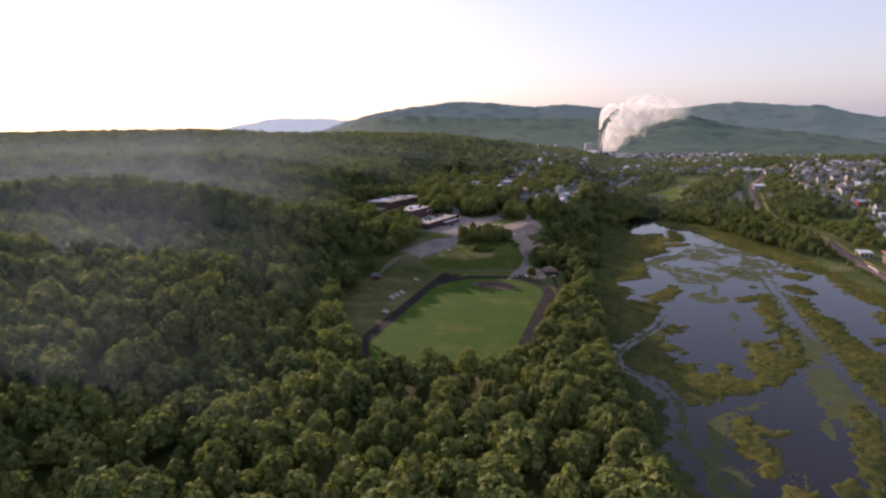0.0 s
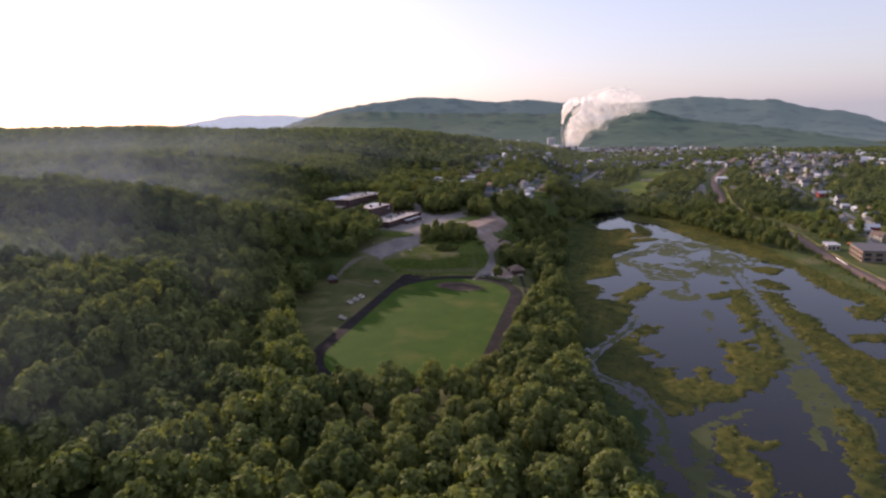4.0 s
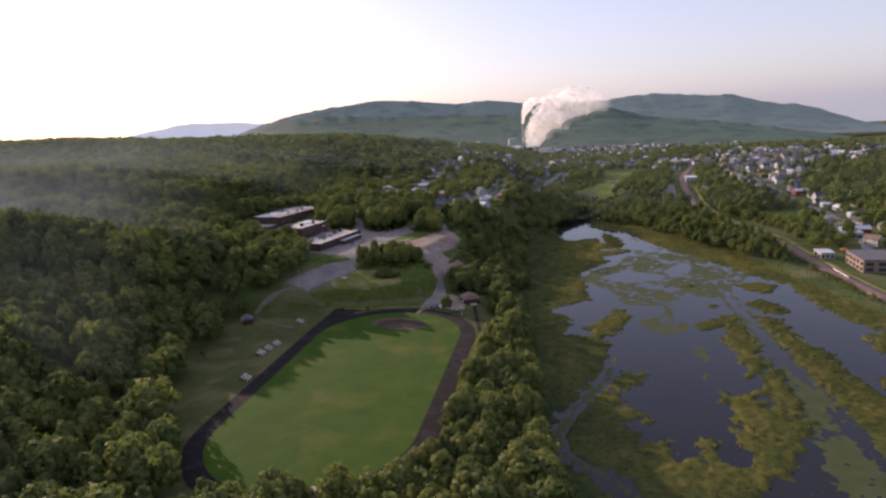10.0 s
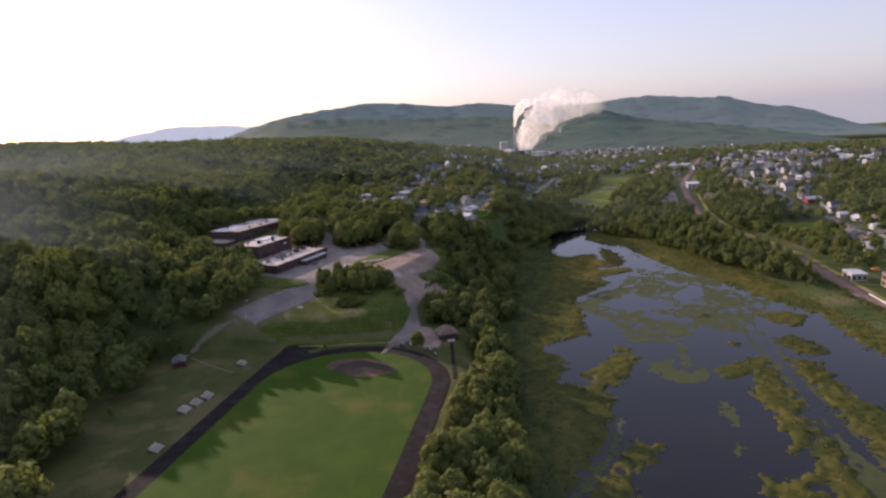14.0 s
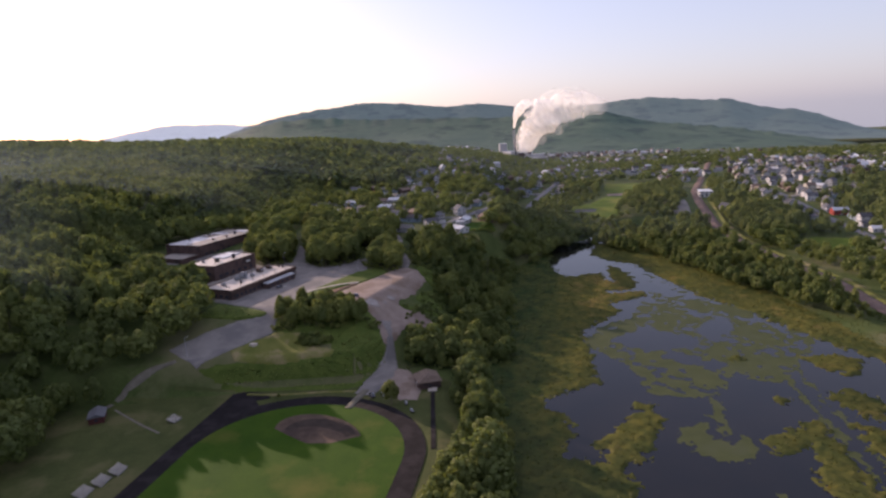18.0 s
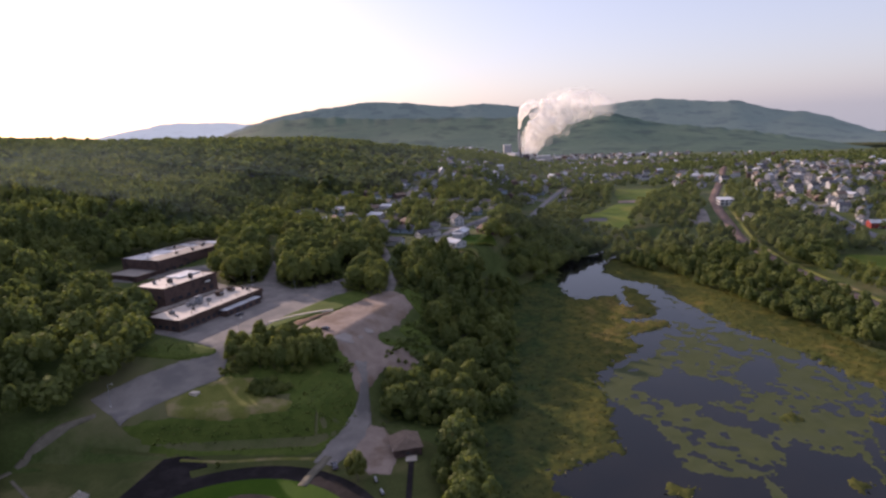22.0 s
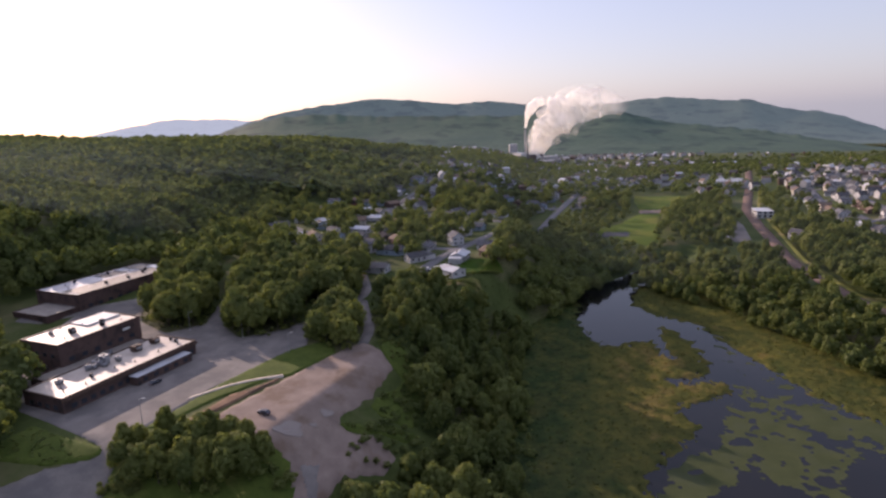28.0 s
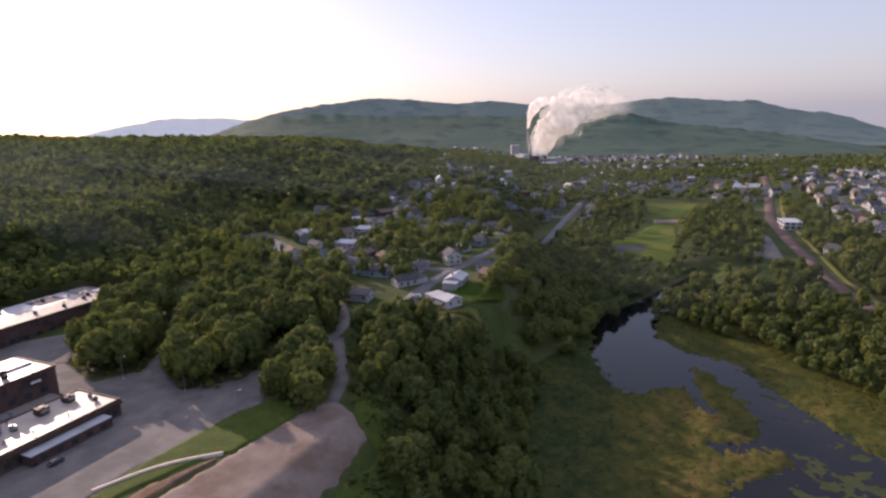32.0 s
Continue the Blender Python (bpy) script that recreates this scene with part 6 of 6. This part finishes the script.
plant(x[hold], y[hold], "mid", 0.5, 1.0, 1.8, 2.6)
flush_woods("scrub", "low green scrub and clipped hedges")
draped("east_lawn", [(334, 686), (350, 664), (374, 676), (386, 700), (360, 716)], M_PARK, 0.25, 2.5, 0.5, "open green lawn beside the railbed trees", "lawn")
draped("garden_lawn", [(52, 674), (76, 682), (92, 700), (86, 716), (68, 706)], M_GRASS, 0.2, 2.0, 0.2, "green garden lawn behind a hedge", "lawn")
draped("waste_ground", [(46, 664), (58, 662), (78, 670), (76, 677), (54, 671)], M_LAWN, 0.2, 2.0, 0.6, "dry yellow clearing above the marsh", "grass")
park_car(1, 47, 690, 60, 0.35)
park_car(1, 84, 726, 60, 0.35)

# ---- mill, stack and steam ----
def tower(name, x, y, r0, r1, h, label, mat):
    ob = thing(name, label, "chimney", pose(x, y, float(land(x, y))), "mill chimneys")
    part("shaft", tube(bmesh.new(), 0, 0, -3, r0, r1, h + 3, 20), mat, ob)
    part("rim", tube(bmesh.new(), 0, 0, h - 2, r1 * 1.12, r1 * 1.12, 2.2, 20), M_DARK, ob)


tower("smokestack", 318, 2100, 3.6, 2.6, 84, "tall slender grey smokestack of the mill", M_METAL)
tower("church_spire", 240, 1560, 2.6, 0.2, 52, "dark pointed church spire in the town", M_DARK)
for x, y, w, l, h, m, t in ((300, 2085, 26, 60, 14, M_SIDING, 20), (340, 2075, 40, 30, 18, M_BRICK, 10), (285, 2120, 22, 22, 34, M_SIDING, 0), (380, 2110, 60, 26, 12, M_SIDING, 30), (300, 1780, 70, 22, 9, M_ROOF_D, 8)):
    ob = thing("mill_building", "pale block of the paper mill below the steam", "mill", pose(x, y, float(land(x, y)), 0, 0, t), "mill buildings")
    part("wall", box(bmesh.new(), 0, 0, -3, w, l, h + 3), m, ob)
    part("roof", box(bmesh.new(), 0, 0, h, w + 0.8, l + 0.8, 0.8, 0.1), M_ROOF, ob)



def plume(name, start, path, material, seed, label, swell=1.0, thin=1.0):
    """Steam as a swelling, billowing column along a path of (right, up, radius, density) from its start."""
    p = np.array(path, float)
    n, m = 90, 56
    u = np.linspace(0, len(p) - 1, n)
    cx, cz, r, den = (np.interp(u, np.arange(len(p)), p[:, k]) for k in range(4))
    for arr in (cx, cz, r):
        for _ in range(6):
            arr[1:-1] = (arr[:-2] + 2 * arr[1:-1] + arr[2:]) / 4
    gx, gz = np.gradient(cx), np.gradient(cz)
    v, tone = [], []
    for i in range(n):
        long = math.hypot(gx[i], gz[i]) or 1.0
        side = Vector((gz[i] / long, 0, -gx[i] / long))
        for j in range(m):
            a = math.tau * j / m
            d = side * math.cos(a) + Vector((0, math.sin(a), 0))
            at = Vector((cx[i], 0, cz[i])) + d * r[i]
            bulge = 0.86 + 0.5 * noise.noise(at * 0.028 + Vector((seed, 0, 0))) + 0.55 * abs(noise.noise(at * 0.05 + Vector((0, seed, 0)))) + 0.2 * abs(noise.noise(at * 0.12 + Vector((0, 0, seed))))
            v.append(Vector(start) + Vector((cx[i], 0, cz[i])) + d * (r[i] * bulge * swell))
            tone.append(den[i] * thin)
    i = np.arange(n * m).reshape(n, m)
    q = np.stack([i[:-1], np.roll(i[:-1], -1, 1), np.roll(i[1:], -1, 1), i[1:]], -1).reshape(-1, 4)
    tagged(new(name, mesh_of(name, np.array(v), q, material, np.array(tone), smooth=True)), label, "steam", "", "stuff")


M_STEAM = vapour("white_steam", 1.6, 0.5, (1.0, 0.97, 0.92, 1))
RISE = [(0, -6, 15, 1.0), (5, 18, 19, 1.0), (15, 46, 24, 1.0), (28, 70, 29, 1.0), (45, 92, 34, 1.0), (68, 114, 38, 0.75), (94, 132, 40, 0.42), (128, 144, 38, 0.26), (184, 148, 32, 0.17), (234, 140, 22, 0.08), (262, 136, 13, 0.0)]
TRAIL_UP = [(0, 0, 2.5, 1.0), (3, 16, 6, 1.0), (8, 36, 9, 0.9), (15, 52, 12, 0.8), (28, 63, 13, 0.6), (46, 70, 11, 0.3), (60, 76, 8, 0.0)]
plume("steam_plume", (342, 2080, -4), RISE, M_STEAM, 3.1, "billowing white steam rising from the mill and drifting")
plume("steam_veil", (342, 2080, -4), RISE, M_STEAM, 5.9, "thin white steam round the billowing column", 1.3, 0.16)
plume("stack_steam", (318, 2098, 83), TRAIL_UP, M_STEAM, 7.7, "thin white steam trailing from the smokestack")

# ---- added sheets imitating mist and distance haze over the western hillside ----
M_HAZE_SHEET = vapour("thin_haze_sheet", 0.3, 0.6, (0.56, 0.68, 0.95, 1))


def haze_sheet(x0, x1, y0, z0, deep, high, thick, seed):
    """An added sheet imitating mist and distance haze, leaning back over the hillside, fading out on all sides."""
    u, v, q = grid(0, 1, 40, 0, 1, 24)
    x, y = x0 + (x1 - x0) * u, y0 + deep * v
    y = y + 25 * waves(x, y, 200, seed)
    z = z0 + high * v + 6 * waves(x, y, 120, seed + 1)
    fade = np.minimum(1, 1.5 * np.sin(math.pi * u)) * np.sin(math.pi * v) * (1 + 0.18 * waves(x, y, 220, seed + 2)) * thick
    tagged(new("mist", mesh_of("mist", np.stack([x, y, z], 1), q, M_HAZE_SHEET, np.clip(fade, 0, 1), smooth=True)), "thin pale sheet imitating mist and distance haze over the wooded hillside", "mist", "", "stuff")


haze_sheet(-620, -75, 190, -60, 50, 190, 0.13, 52)
haze_sheet(-700, -110, 330, -60, 60, 190, 0.2, 56)
haze_sheet(-800, -130, 490, -50, 60, 190, 0.4, 60)
haze_sheet(-1200, -95, 740, -60, 40, 190, 0.27, 64)
haze_sheet(-1500, -70, 850, -60, 40, 180, 0.17, 66)
haze_sheet(-1700, 160, 960, -60, 40, 172, 0.15, 68)
haze_sheet(-1900, 420, 1120, -60, 40, 165, 0.14, 70)
# fainter sheet imitating the distance haze that fills the valley
haze_sheet(-70, 1100, 700, -60, 50, 190, 0.035, 74)
